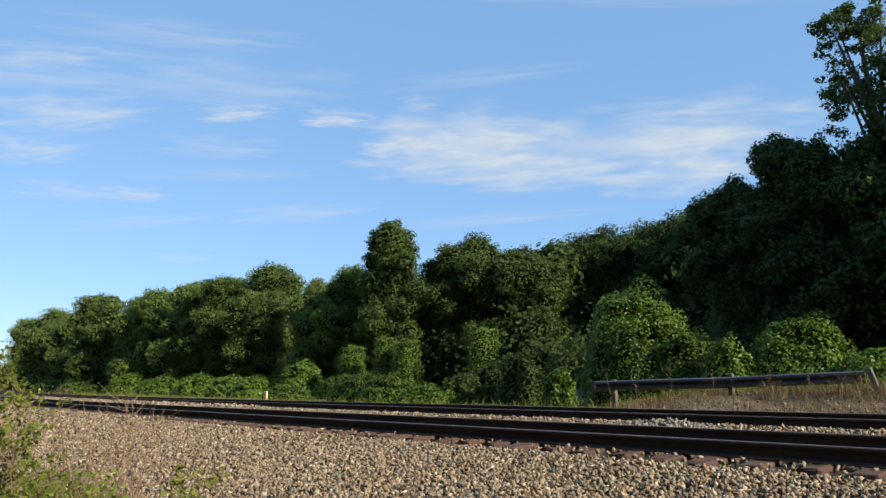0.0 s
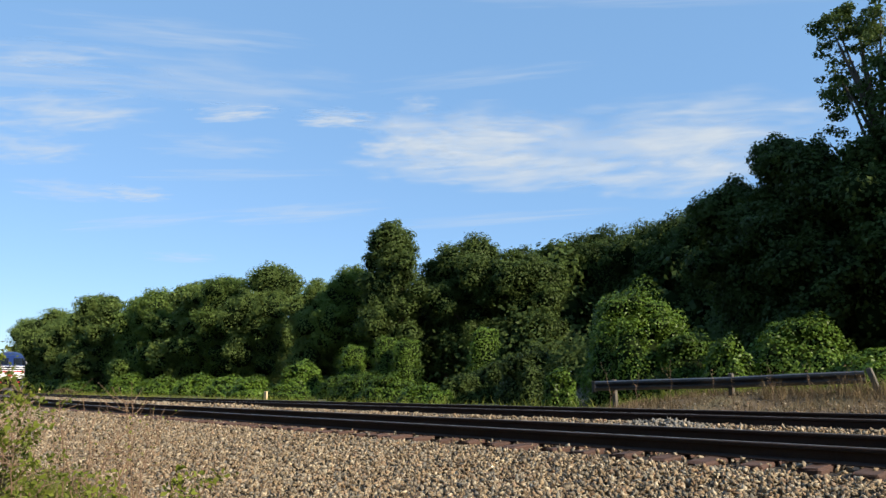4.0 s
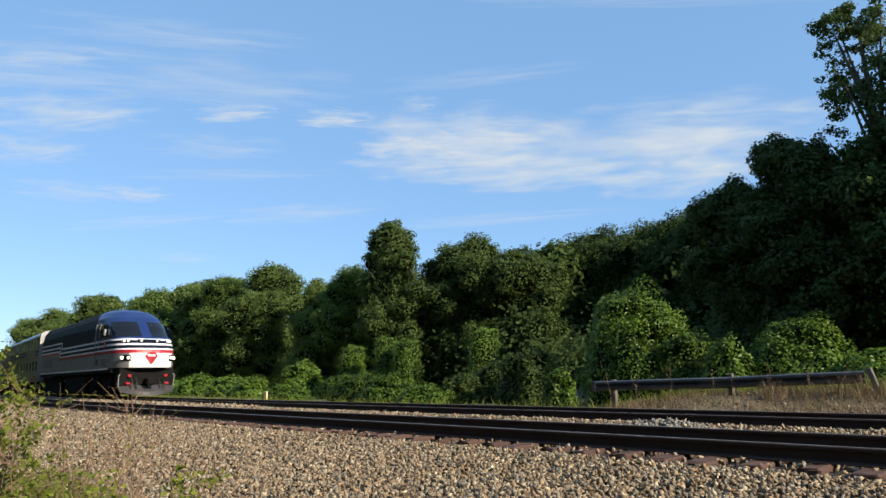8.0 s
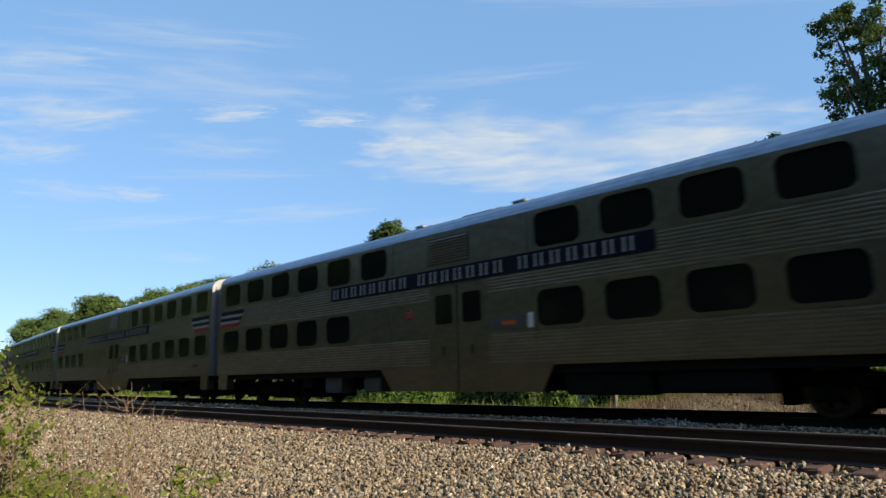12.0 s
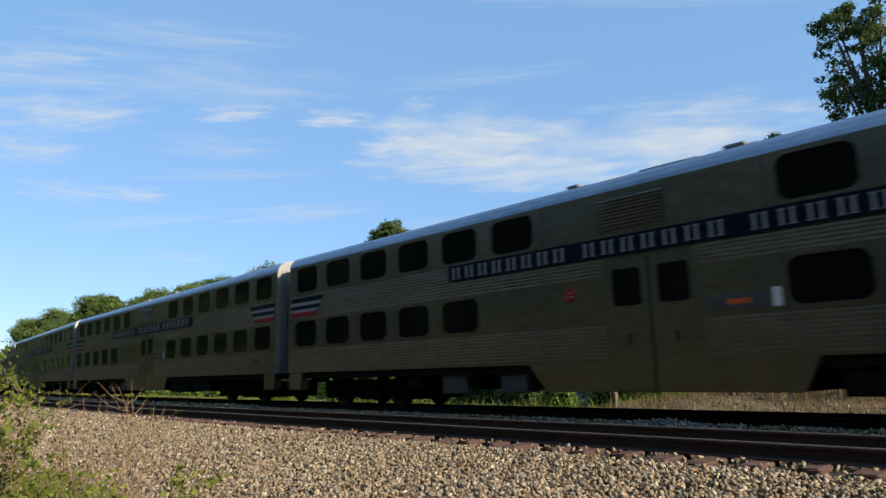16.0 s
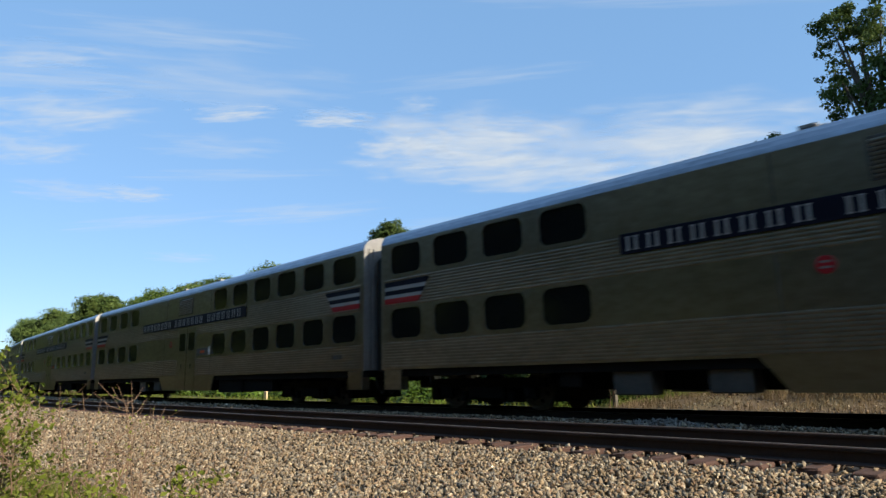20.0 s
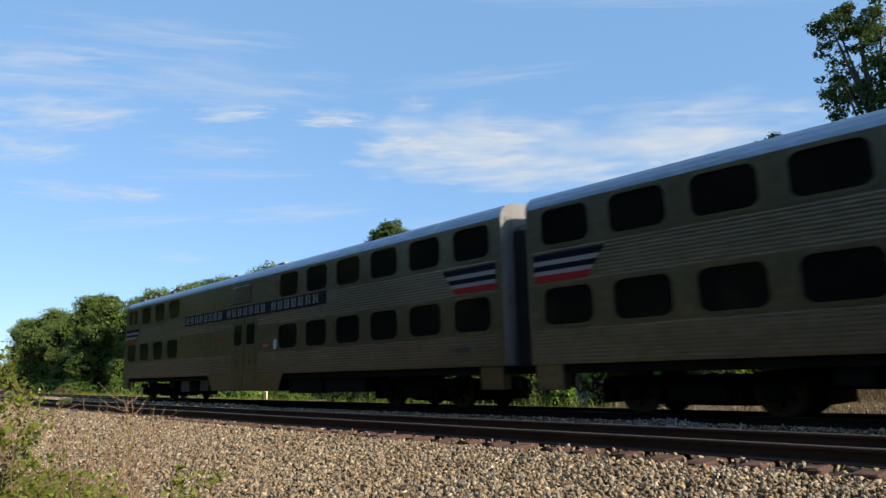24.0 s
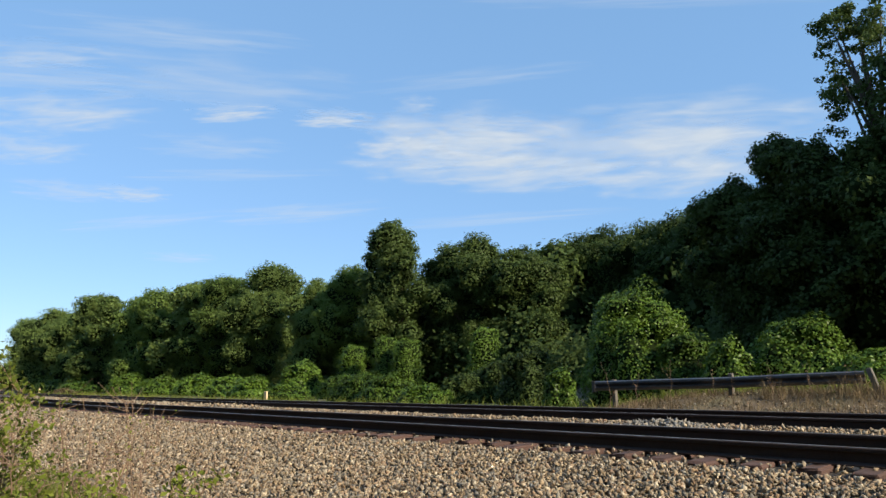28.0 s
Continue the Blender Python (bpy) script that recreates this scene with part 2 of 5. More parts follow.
def lobe_points(rng, lobes, count):
    """Points and outward directions on the skin of many ellipsoid lobes: rows of centre, radii."""
    c, r = np.array([l[:3] for l in lobes], float), np.array([l[3:] for l in lobes], float)
    area = (r[:, 0] * r[:, 1] + r[:, 1] * r[:, 2] + r[:, 0] * r[:, 2])
    pick = rng.choice(len(lobes), count, p=area / area.sum())
    d = unit(rng.normal(size=(count, 3)))
    lump = 1 + 0.16 * np.sin(5.1 * d[:, :1] + pick[:, None]) * np.cos(4.3 * d[:, 1:2] + 2.0 * pick[:, None]) + 0.1 * np.sin(9 * d[:, 2:] + pick[:, None])
    shell = 1.0 - 0.24 * rng.random((count, 1)) ** 2.2
    return c[pick] + d * r[pick] * shell * lump, unit(d / r[pick])


# ---- plan: x runs along the line, y away from the camera, z = 0 on the far track's rail heads ----
FAR_TRACK, NEAR_TRACK, NEAR_DROP = 12.69, 8.5, -0.013


def bend(x):
    """How far the line has swung away from its straight, and its slope there."""
    d = min(x + 12.0, 0.0)
    if d < -80.0:
        return 5.632 + (-80.0 - d) * 0.1408, -0.1408
    return 0.00088 * d * d, 2 * 0.00088 * d


def ground_z(x, y):
    v = y - bend(x)[0]
    z = float(np.interp(v, (-400, -60, -12, 0, 3, 5, 6.3, 6.9, 7.2, 7.6, 9.7, 10.1, 10.7, 11.3, 11.6, 14.2, 15.0, 16.2, 20, 32, 80, 600),
                        (-3, -1.7, -1.1, -0.86, -0.66, -0.49, -0.36, -0.285, -0.27, -0.25, -0.25, -0.19, -0.14, -0.16, -0.25, -0.25, -0.4, -0.55, -0.5, -0.3, 0.6, 3)))
    if v > 14.6:
        z += 0.72 * min(1, max(0, (x + 12.6) / 5)) * min(1, (v - 14.6) / 2.2)
    return z


def build_ground():
    xs = [-3000, -1500, -800, -500, -350] + list(range(-260, -40, 5)) + list(np.arange(-40, 20, 0.8)) + [22, 26, 32, 40, 60, 90, 150, 300, 800, 3000]
    vs = [-3000, -800, -200, -80, -40, -20, -12, -8, -5, -2, 0] + list(np.arange(0.5, 20.1, 0.35)) + [21, 23, 26, 30, 36, 45, 60, 90, 150, 300, 800, 3000]
    f = Form()
    rows = []
    for x in xs:
        b = bend(max(x, -400))[0]
        row = []
        for v in vs:
            y = v + b
            z = ground_z(max(x, -400), y)
            if abs(v) < 60 and not 6.3 < v < 14.5:
                z += 0.05 * noise.noise(Vector((x * 0.9, y * 0.9, 0)))
            row.append((x, y, z))
        rows.append(row)
    f.quad_strip(rows, closed=False)
    stony = [1.4 < vs[j] + 0.17 < (15.5 if xs[i] < -13 else 17.6) and -260 <= xs[i] < 60 for i in range(len(xs) - 1) for j in range(len(vs) - 1)]
    mids = [(vs[j] + vs[j + 1]) / 2 for j in range(len(vs) - 1)] * (len(xs) - 1)
    f.k = [0 if not s else 2 if 7.2 < m < 9.8 or 11.5 < m < 14.1 else 3 if m > 15.5 else 1 for s, m in zip(stony, mids)]
    return tagged(new("ground", f.mesh("ground", M_EARTH, M_BALLAST, M_CRIB, M_SOIL, smooth=True)), "earth and stone ballast ground along the railway", "ground", kind="structure")


build_ground()

RAIL_SHAPE = [(-0.076, -0.18), (0.076, -0.18), (0.076, -0.168), (0.012, -0.145), (0.012, -0.05), (0.036, -0.04), (0.037, -0.012), (0.026, 0.0), (-0.026, 0.0), (-0.037, -0.012), (-0.036, -0.04), (-0.012, -0.05), (-0.012, -0.145), (-0.076, -0.168)]


def build_rail(y0, z0, label):
    f = Form()
    rings = []
    for x in list(range(-330, -20, 6)) + list(range(-20, 90, 10)):
        b = bend(x)[0]
        rings.append([(x, y0 + b + dy, z0 + dz) for dy, dz in RAIL_SHAPE])
    f.quad_strip(rings, caps=True)
    n = len(RAIL_SHAPE)
    for i in range(len(rings) - 1):
        f.k[i * n + 7] = 1
    return tagged(new("rail", f.mesh("rail", M_RAIL, M_RAILTOP)), label, "rail", "rails", "structure")


for yc, zc in ((FAR_TRACK, 0.0), (NEAR_TRACK, NEAR_DROP)):
    for s in (-0.7535, 0.7535):
        build_rail(yc + s, zc, "rusty brown steel rail with a worn bright head")


# ---- the train ----
def rounded(w, h, r, n=4):
    """A rounded rectangle's outline about the origin."""
    pts = []
    for cx, cz, a0 in ((w - r, h - r, 0), (-(w - r), h - r, 90), (-(w - r), -(h - r), 180), (w - r, -(h - r), 270)):
        for i in range(n + 1):
            a = radians(a0 + 90 * i / n)
            pts.append((cx + r * math.cos(a), cz + r * math.sin(a)))
    return pts


def ring_frame(w, h, r, rim, depth, name, material):
    """A rounded window surround in the x-z plane, standing proud of y = 0 towards -y."""
    f = Form()
    outer, inner = rounded(w + rim, h + rim, r + rim), rounded(w, h, r)
    f.quad_strip([[(x, 0.05, z) for x, z in inner], [(x, -depth, z) for x, z in inner], [(x, -depth, z) for x, z in outer], [(x, 0.0, z) for x, z in outer]])
    return f.mesh(name, material)


def flat_pane(w, h, r, y, name, material, thick=0.012):
    f = Form()
    o = rounded(w, h, r)
    f.quad_strip([[(x, y, z) for x, z in o], [(x, y + thick, z) for x, z in o]], caps=True)
    return f.mesh(name, material)


WIN_W, WIN_H = 0.6, 0.385
ME_SURROUND = ring_frame(WIN_W, WIN_H, 0.2, 0.075, 0.012, "surround", M_STEEL)
ME_SURROUND_B = ring_frame(WIN_W, WIN_H, 0.2, 0.07, 0.02, "surround", M_STEEL_END)
ME_PANE = flat_pane(WIN_W + 0.02, WIN_H + 0.02, 0.2, 0.022, "pane", M_GLASS)
ME_SMALL = ring_frame(0.28, 0.36, 0.05, 0.04, 0.014, "surround", M_STEEL)
ME_SMALLPANE = flat_pane(0.3, 0.38, 0.05, 0.022, "pane", M_GLASS)


def wall_with_openings(x0, x1, low, high, y, thick, holes, name, material):
    """A flat wall in cells between y and y + thick; holes are (x0, x1, z0, z1)."""
    xs = sorted({x0, x1, *[round(h[k], 4) for h in holes for k in (0, 1)]})
    zs = sorted({low, high, *[round(h[k], 4) for h in holes for k in (2, 3)]})
    f = Form()
    inner = y + thick
    for a, b in zip(xs, xs[1:]):
        for p, q in zip(zs, zs[1:]):
            if not any(h[0] < (a + b) / 2 < h[1] and h[2] < (p + q) / 2 < h[3] for h in holes):
                f.plank(a, b, min(y, inner), max(y, inner), p, q)
    me = f.mesh(name, material)
    bm = bmesh.new()
    bm.from_mesh(me)
    bmesh.ops.remove_doubles(bm, verts=bm.verts, dist=0.0005)
    bm.to_mesh(me)
    bm.free()
    return me


def wheelset_mesh(radius, name):
    f = Form()
    for s in (-1, 1):
        y = s * 0.7175
        prof = [(y - s * 0.02, 0.12), (y - s * 0.02, radius - 0.12), (y - s * 0.035, radius - 0.09), (y - s * 0.035, radius + 0.028), (y, radius + 0.028), (y + s * 0.015, radius),
                (y + s * 0.1, radius - 0.004), (y + s * 0.1, radius - 0.085), (y + s * 0.06, radius - 0.11), (y + s * 0.05, 0.14), (y + s * 0.12, 0.11), (y + s * 0.12, 0.02)]
        f.lathe_y(prof, 0, 0, 24)
        for a in range(6):
            c, d = 0.55 * radius * math.cos(a * math.pi / 3), 0.55 * radius * math.sin(a * math.pi / 3)
            f.lathe_y([(y + s * 0.052, 0.05), (y + s * 0.07, 0.045)], c, d, 8, k=1)
    f.lathe_y([(-1.0, 0.07), (1.0, 0.07)], 0, 0, 12)
    return f.mesh(name, M_WHEEL, M_SHADOWGREY)


ME_WHEELS, ME_WHEELS_BIG = wheelset_mesh(0.42, "wheelset"), wheelset_mesh(0.51, "wheelset")


def bogie_mesh(half_base, radius, name):
    f = Form()
    for s in (-1, 1):
        y0, y1 = sorted((s * 0.98, s * 1.14))
        f.box(-half_base - 0.45, half_base + 0.45, y0, y1, radius + 0.08, radius + 0.3, 0.03)
        f.box(-0.55, 0.55, y0, y1, radius - 0.18, radius + 0.1, 0.03)
        for x in (-half_base, half_base):
            f.box(x - 0.17, x + 0.17, y0 - 0.02, y1 + 0.04, radius - 0.16, radius + 0.16, 0.03)
            f.lathe_y(sorted([(s * 1.14, 0.09), (s * 1.2, 0.08)]), x, radius, 10)
        for x in (-0.28, 0.28):
            f.tube([(x, s * 1.06, radius - 0.15 + 0.06 * i) for i in range(9)], [0.1 if i % 2 else 0.075 for i in range(9)], 8)
        f.box(-half_base + 0.5, -half_base + 0.62, y0, y1, 0.2, radius, 0.02)
        f.box(half_base - 0.62, half_base - 0.5, y0, y1, 0.2, radius, 0.02)
    f.box(-0.3, 0.3, -1.1, 1.1, radius + 0.05, radius + 0.28, 0.03)
    f.box(-half_base + 0.46, half_base - 0.46, -0.6, 0.6, 0.16, radius + 0.2, 0.05)
    for x in (-half_base - 0.62, half_base + 0.62):
        f.box(x - 0.12, x + 0.12, -0.95, 0.95, 0.2, radius + 0.25, 0.03)
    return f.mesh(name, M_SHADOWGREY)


ME_BOGIE, ME_BOGIE_BIG = bogie_mesh(1.3, 0.42, "bogie"), bogie_mesh(1.4, 0.51, "bogie")
TURNING = []      # wheelset, place on its bogie, radius


def add_bogie(parent, x, mesh, wheels, half_base, radius):
    bogie = part("bogie", mesh, parent, "dark truck frame with axle boxes", pose(x, 0, 0))
    for dx in (-half_base, half_base):
        w = part("wheelset", wheels, bogie, "steel wheels on an axle", pose(dx, 0, radius))
        TURNING.append((w, dx, radius))
    return bogie


HALF = 12.45                       # half the length of a car's body
FRONT_U = [0.95 + 1.672 * i for i in range(6)]
REAR_U = [24.9 - 0.98 - 1.672 * i for i in range(6)]
Z_UP, Z_LOW = 3.87, 2.17           # middles of the two window rows
LOW_SILL = [(9.56, 0.98), (9.86, 0.42), (14.77, 0.42), (15.22, 0.98)]
ROOF_LINE = [(1.5, 4.345), (1.48, 4.44), (1.42, 4.55), (1.28, 4.66), (1.0, 4.75), (0.5, 4.81), (0.0, 4.83)]
RIBS = [1.05 + 0.075 * i for i in range(9)] + [2.66 + 0.075 * i for i in range(10)]
RIB_SHAPE = [(0.0, -0.03), (0.007, -0.026), (0.0105, -0.01), (0.0105, 0.008), (0.008, 0.022), (0.0, 0.028)]
WORDS = (8, 7, 7)


def slanted(f, u0, u1, u2, z0, z1, s, k=0):
    """A stripe along the side from u0 to u1 above and u2 below, 6 mm proud."""
    ys = s * 1.5, s * 1.506
    pts = [(HALF - u0, z1), (HALF - u1, z1), (HALF - u2, z0), (HALF - u0, z0)]
    f.quad_strip([[(x, y, z) for x, z in pts] for y in ys], caps=True, k=k)


def gallery_car(upper_rear, lower_rear, cab=False):
    """A two-storey stainless coach: x runs forward, its body from -HALF to HALF."""
    car = new("gallery_coach")
    uppers = FRONT_U + REAR_U[1 if cab else 0:upper_rear]
    lowers = FRONT_U + REAR_U[:lower_rear]
    for s in (-1, 1):
        holes = [(HALF - u - 0.59, HALF - u + 0.59, z - 0.385, z + 0.385) for us, z in ((uppers, Z_UP), (lowers, Z_LOW)) for u in us]
        if cab:
            holes.append((HALF - 24.55, HALF - 23.35, Z_UP - 0.33, Z_UP + 0.33))
        side = part("side_wall", wall_with_openings(-HALF, HALF, 0.98, 4.345, s * 1.5, -s * 0.05, holes, "side_wall", M_STEEL), car, "ribbed stainless side, dull with dirt, olive reflections tinted into its colour")
        skirt = Form()
        pts = [(HALF - u, z) for u, z in LOW_SILL]
        skirt.quad_strip([[(x, y, z) for x, z in pts] for y in (s * 1.5, s * 1.45)], caps=True)
        part("low_skirt", skirt.mesh("low_skirt", M_STEEL), car, "low middle skirt below the doors")
        turn = 0 if s < 0 else 180
        for us, z in ((uppers, Z_UP), (lowers, Z_LOW)):
            for i, u in enumerate(us):
                w = part("window", ME_SURROUND_B if (i * 7 + int(z)) % 7 == 0 else ME_SURROUND, car, m=pose(HALF - u, s * 1.5, z, 0, 0, turn))
                part("pane", ME_PANE, w)
        if cab:
            for u in (23.63, 24.27):
                w = part("window", ME_SMALL, car, "small steel-framed end window", pose(HALF - u, s * 1.5, Z_UP, 0, 0, turn))
                part("pane", ME_SMALLPANE, w)
        for i, z in enumerate(RIBS):
            for u0, u1 in ((0.12, 11.3), (13.3, 24.78)) if z < 2.98 else ((0.12, 7.05), (17.6, 24.78)):
                f = Form()
                f.quad_strip([[(HALF - u, s * (1.499 + dy), z + dz) for dy, dz in RIB_SHAPE] for u in (u0, u1)], caps=True)
                part("rib", f.mesh("rib", M_RIB), car)
        for u0, u1 in ((11.38, 12.27), (12.34, 13.2)):
            f = Form()
            y0, y1 = sorted((s * 1.494, s * 1.512))
            f.box(HALF - u1, HALF - u0, y0, y1, 0.44, 2.95, 0.008)
            leaf = part("door_leaf", f.mesh("door_leaf", M_STEEL), car, "sliding stainless passenger door")
            um = (u0 + u1) / 2
            p = flat_pane(0.3, 0.36, 0.08, -0.006, "pane", M_GLASS)
            part("pane", p, leaf, m=pose(HALF - um, s * 1.512, 2.39, 0, 0, turn))
            f = Form()
            f.box(HALF - um - 0.03, HALF - um + 0.03, min(s * 1.512, s * 1.53), max(s * 1.512, s * 1.53), 1.3, 1.5, 0.005)
            part("handle", f.mesh("handle", M_BLACK), leaf)
        f = Form()
        f.box(HALF - 12.34, HALF - 12.28, min(s * 1.5, s * 1.506), max(s * 1.5, s * 1.506), 0.44, 2.94, 0.002)
        part("door_seal", f.mesh("door_seal", M_BLACK), car)
        f = Form()
        f.box(HALF - 17.57, HALF - 7.08, min(s * 1.5, s * 1.526), max(s * 1.5, s * 1.526), 3.02, 3.42, 0.004)
        band = part("name_band", f.mesh("name_band", M_NAVY), car, "navy name band with pale upright strokes")
        u = 17.42
        y0, y1 = sorted((s * 1.526, s * 1.532))
        for n in WORDS:
            for i in range(n):
                f = Form()
                for d in (0.0, 0.17):
                    f.plank(HALF - u + d, HALF - u + d + 0.055, y0, y1, 3.1, 3.34)
                    for z in (3.08, 3.335):
                        f.plank(HALF - u + d - 0.025, HALF - u + d + 0.08, y0, y1, z, z + 0.022)
                part("pale_mark", f.mesh("pale_mark", M_BARGREY), band)
                u -= 0.432
            u -= 0.3
        for end, d in ((0.16, 1), (24.74, -1)):
            for name, z0, z1, material in (("navy_stripe", 3.15, 3.29, M_NAVY), ("white_stripe", 3.05, 3.15, M_BARGREY), ("navy_stripe", 2.93, 3.05, M_NAVY), ("white_stripe", 2.84, 2.93, M_BARGREY), ("red_stripe", 2.7, 2.84, M_RED)):
                f = Form()
                top, low = 1.75 - (3.29 - z1) * 0.72, 1.75 - (3.29 - z0) * 0.72
                slanted(f, end, end + d * top, end + d * low, z0, z1, s)
                me = f.mesh(name, material)
                for v in me.vertices:
                    if abs(v.co.y) > 1.503:
                        v.co.y = s * 1.527
                part(name, me, car)
        for u, z0, z1 in ((9.97, 1.0, 2.98), (10.1, 3.45, 4.32), (14.78, 1.0, 2.98), (14.7, 3.45, 4.32)):
            f = Form()
            f.box(HALF - u - 0.014, HALF - u + 0.014, min(s * 1.496, s * 1.507), max(s * 1.496, s * 1.507), z0, z1, 0.003)
            part("panel_seam", f.mesh("panel_seam", M_BOXGREY), car)
        f = Form()
        y0, y1 = sorted((s * 1.5, s * 1.515))
        f.box(HALF - 13.32, HALF - 11.86, y0, y1, 3.52, 4.22, 0.01)
        vent = part("air_vent", f.mesh("air_vent", M_BOXGREY), car, "louvred air intake")
        for i in range(9):
            f = Form()
            z = 3.56 + 0.07 * i
            f.quad_strip([[(x, s * 1.515, z), (x, s * 1.54, z + 0.01), (x, s * 1.54, z + 0.025), (x, s * 1.515, z + 0.05)] for x in (HALF - 13.27, HALF - 11.91)], caps=True)
            part("slat", f.mesh("slat", M_STEEL), vent)
        f = Form()
        y0, y1 = sorted((s * 1.5, s * 1.512))
        f.box(HALF - 11.25, HALF - 10.2, y0, y1, 1.8, 2.06, 0.004)
        sign = part("route_sign", f.mesh("route_sign", M_BOXGREY), car, "sign plate with an orange strip")
        f = Form()
        y0, y1 = sorted((s * 1.512, s * 1.518))
        f.box(HALF - 10.9, HALF - 10.5, y0, y1, 1.88, 1.97, 0.003)
        part("orange_strip", f.mesh("orange_strip", M_ORANGE), sign)
        f = Form()
        y0, y1 = sorted((s * 1.5, s * 1.52))
        f.box(HALF - 10.16, HALF - 10.02, y0, y1, 1.78, 2.1, 0.004)
        part("white_plate", f.mesh("white_plate", M_WHITE), car)
        f = Form()
        f.lathe_y(sorted([(s * 1.5, 0.15), (s * 1.512, 0.14)]), HALF - 14.07, 2.36, 20)
        badge = part("red_badge", f.mesh("red_badge", M_RED), car, "round red badge")
        f = Form()
        y0, y1 = sorted((s * 1.512, s * 1.516))
        for z in (2.3, 2.39):
            f.plank(HALF - 14.16, HALF - 13.98, y0, y1, z, z + 0.035)
        part("pale_bars", f.mesh("pale_bars", M_SILVER), badge)
        f = Form()
        y0, y1 = sorted((s * 1.5, s * 1.528))
        for i in range(4):
            f.plank(HALF - 1.5 + 0.13 * i, HALF - 1.42 + 0.13 * i, y0, y1, 1.32, 1.44)
        part("number_bars", f.mesh("number_bars", M_BOXGREY), car)
    # roof, ends, floor
    f = Form()
    line = ROOF_LINE + [(-y, z) for y, z in reversed(ROOF_LINE[:-1])]
    low = [(y * 0.97, z - 0.05) for y, z in reversed(line)]
    f.quad_strip([[(x, y, z) for y, z in line + low] for x in (-HALF, HALF)], caps=True)
    part("roof", f.mesh("roof", M_STEEL_ROOF, smooth=False), car, "curved steel roof, its sky sheen tinted into the colour")
    for e in (-1, 1):
        f = Form()
        x0, x1 = sorted((e * HALF, e * (HALF + 0.025)))
        outline = [(-1.49, 0.98)] + [(-y, z) for y, z in ROOF_LINE] + [(y, z) for y, z in reversed(ROOF_LINE[:-1])] + [(1.49, 0.98)]
        f.quad_strip([[(x, y, z) for y, z in outline] for x in (x0, x1)], caps=True)
        wall = part("end_wall", f.mesh("end_wall", M_STEEL_END), car, "pale steel end with upright posts")
        for yy in (-1.32, -1.16, 1.16, 1.32):
            f = Form()
            f.box(min(e * (HALF + 0.02), e * (HALF + 0.06)), max(e * (HALF + 0.02), e * (HALF + 0.06)), yy - 0.04, yy + 0.04, 1.05, 4.4, 0.01)
            part("end_post", f.mesh("end_post", M_STEEL_END), wall)
        f = Form()
        x0, x1 = sorted((e * (HALF + 0.02), e * (HALF + 0.33)))
        arch = [(-0.95, 0.95), (-0.95, 4.0), (-0.8, 4.16), (0.8, 4.16), (0.95, 4.0), (0.95, 0.95)]
        f.quad_strip([[(x0, y * g, z * h), (x1, y * g, z * h), (x1, y * g * 1.14, z * h * 1.014), (x0, y * g * 1.14, z * h * 1.014)] for (y, z), g, h in ((p, 0.95, 1.0) for p in arch)], caps=True)
        part("gangway", f.mesh("gangway", M_BLACK), wall, "black folding gangway hood")
        f = Form()
        x0, x1 = sorted((e * (HALF + 0.025), e * (HALF + 0.04)))
        f.box(x0, x1, -0.45, 0.45, 1.1, 3.2, 0.005)
        part("end_door", f.mesh("end_door", M_SHADOWGREY), wall)
        f = Form()
        f.tube([(e * HALF, 0, 0.82), (e * (HALF + 0.32), 0, 0.8)], [0.12, 0.14], 8)
        f.box(min(e * (HALF + 0.15), e * (HALF + 0.34)), max(e * (HALF + 0.15), e * (HALF + 0.34)), -0.16, 0.16, 0.68, 0.96, 0.03)
        part("coupler", f.mesh("coupler", M_SHADOWGREY), car)
        for yy in (-0.5, 0.5, 0.7):
            f = Form()
            f.tube([(e * (HALF - 0.1), yy * 2, 0.8), (e * (HALF + 0.02), yy * 2, 0.5), (e * (HALF + 0.2), yy * 2, 0.34), (e * (HALF + 0.28), yy * 2, 0.4), (e * (HALF + 0.33), yy * 2, 0.6)], [0.032] * 5, 7)
            part("brake_hose", f.mesh("brake_hose", M_BLACK), car)
        for s in (-1, 1):
            f = Form()
            x0, x1 = sorted((e * (HALF - 0.75), e * (HALF - 0.08)))
            f.box(x0, x1, min(s * 1.2, s * 1.49), max(s * 1.2, s * 1.49), 0.46, 0.98, 0.02)
            part("corner_box", f.mesh("corner_box", M_STEEL), car, "dull steel box below the body's corner")
    f = Form()
    f.box(-HALF, HALF, -1.44, 1.44, 0.8, 0.98, 0.01)
    f.box(HALF - 20.0, HALF - 5.0, -0.7, 0.7, 0.45, 0.8, 0.02)
    f.box(HALF - 14.7, HALF - 9.95, -1.44, 1.44, 0.42, 0.82, 0.01)
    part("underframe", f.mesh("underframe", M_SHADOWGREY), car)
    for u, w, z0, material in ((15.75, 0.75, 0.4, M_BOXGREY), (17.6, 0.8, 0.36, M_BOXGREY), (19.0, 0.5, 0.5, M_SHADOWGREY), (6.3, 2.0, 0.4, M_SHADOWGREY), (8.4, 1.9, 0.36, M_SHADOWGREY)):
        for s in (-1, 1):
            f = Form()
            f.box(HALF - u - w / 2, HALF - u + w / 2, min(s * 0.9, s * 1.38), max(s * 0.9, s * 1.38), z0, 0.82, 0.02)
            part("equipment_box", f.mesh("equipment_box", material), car)
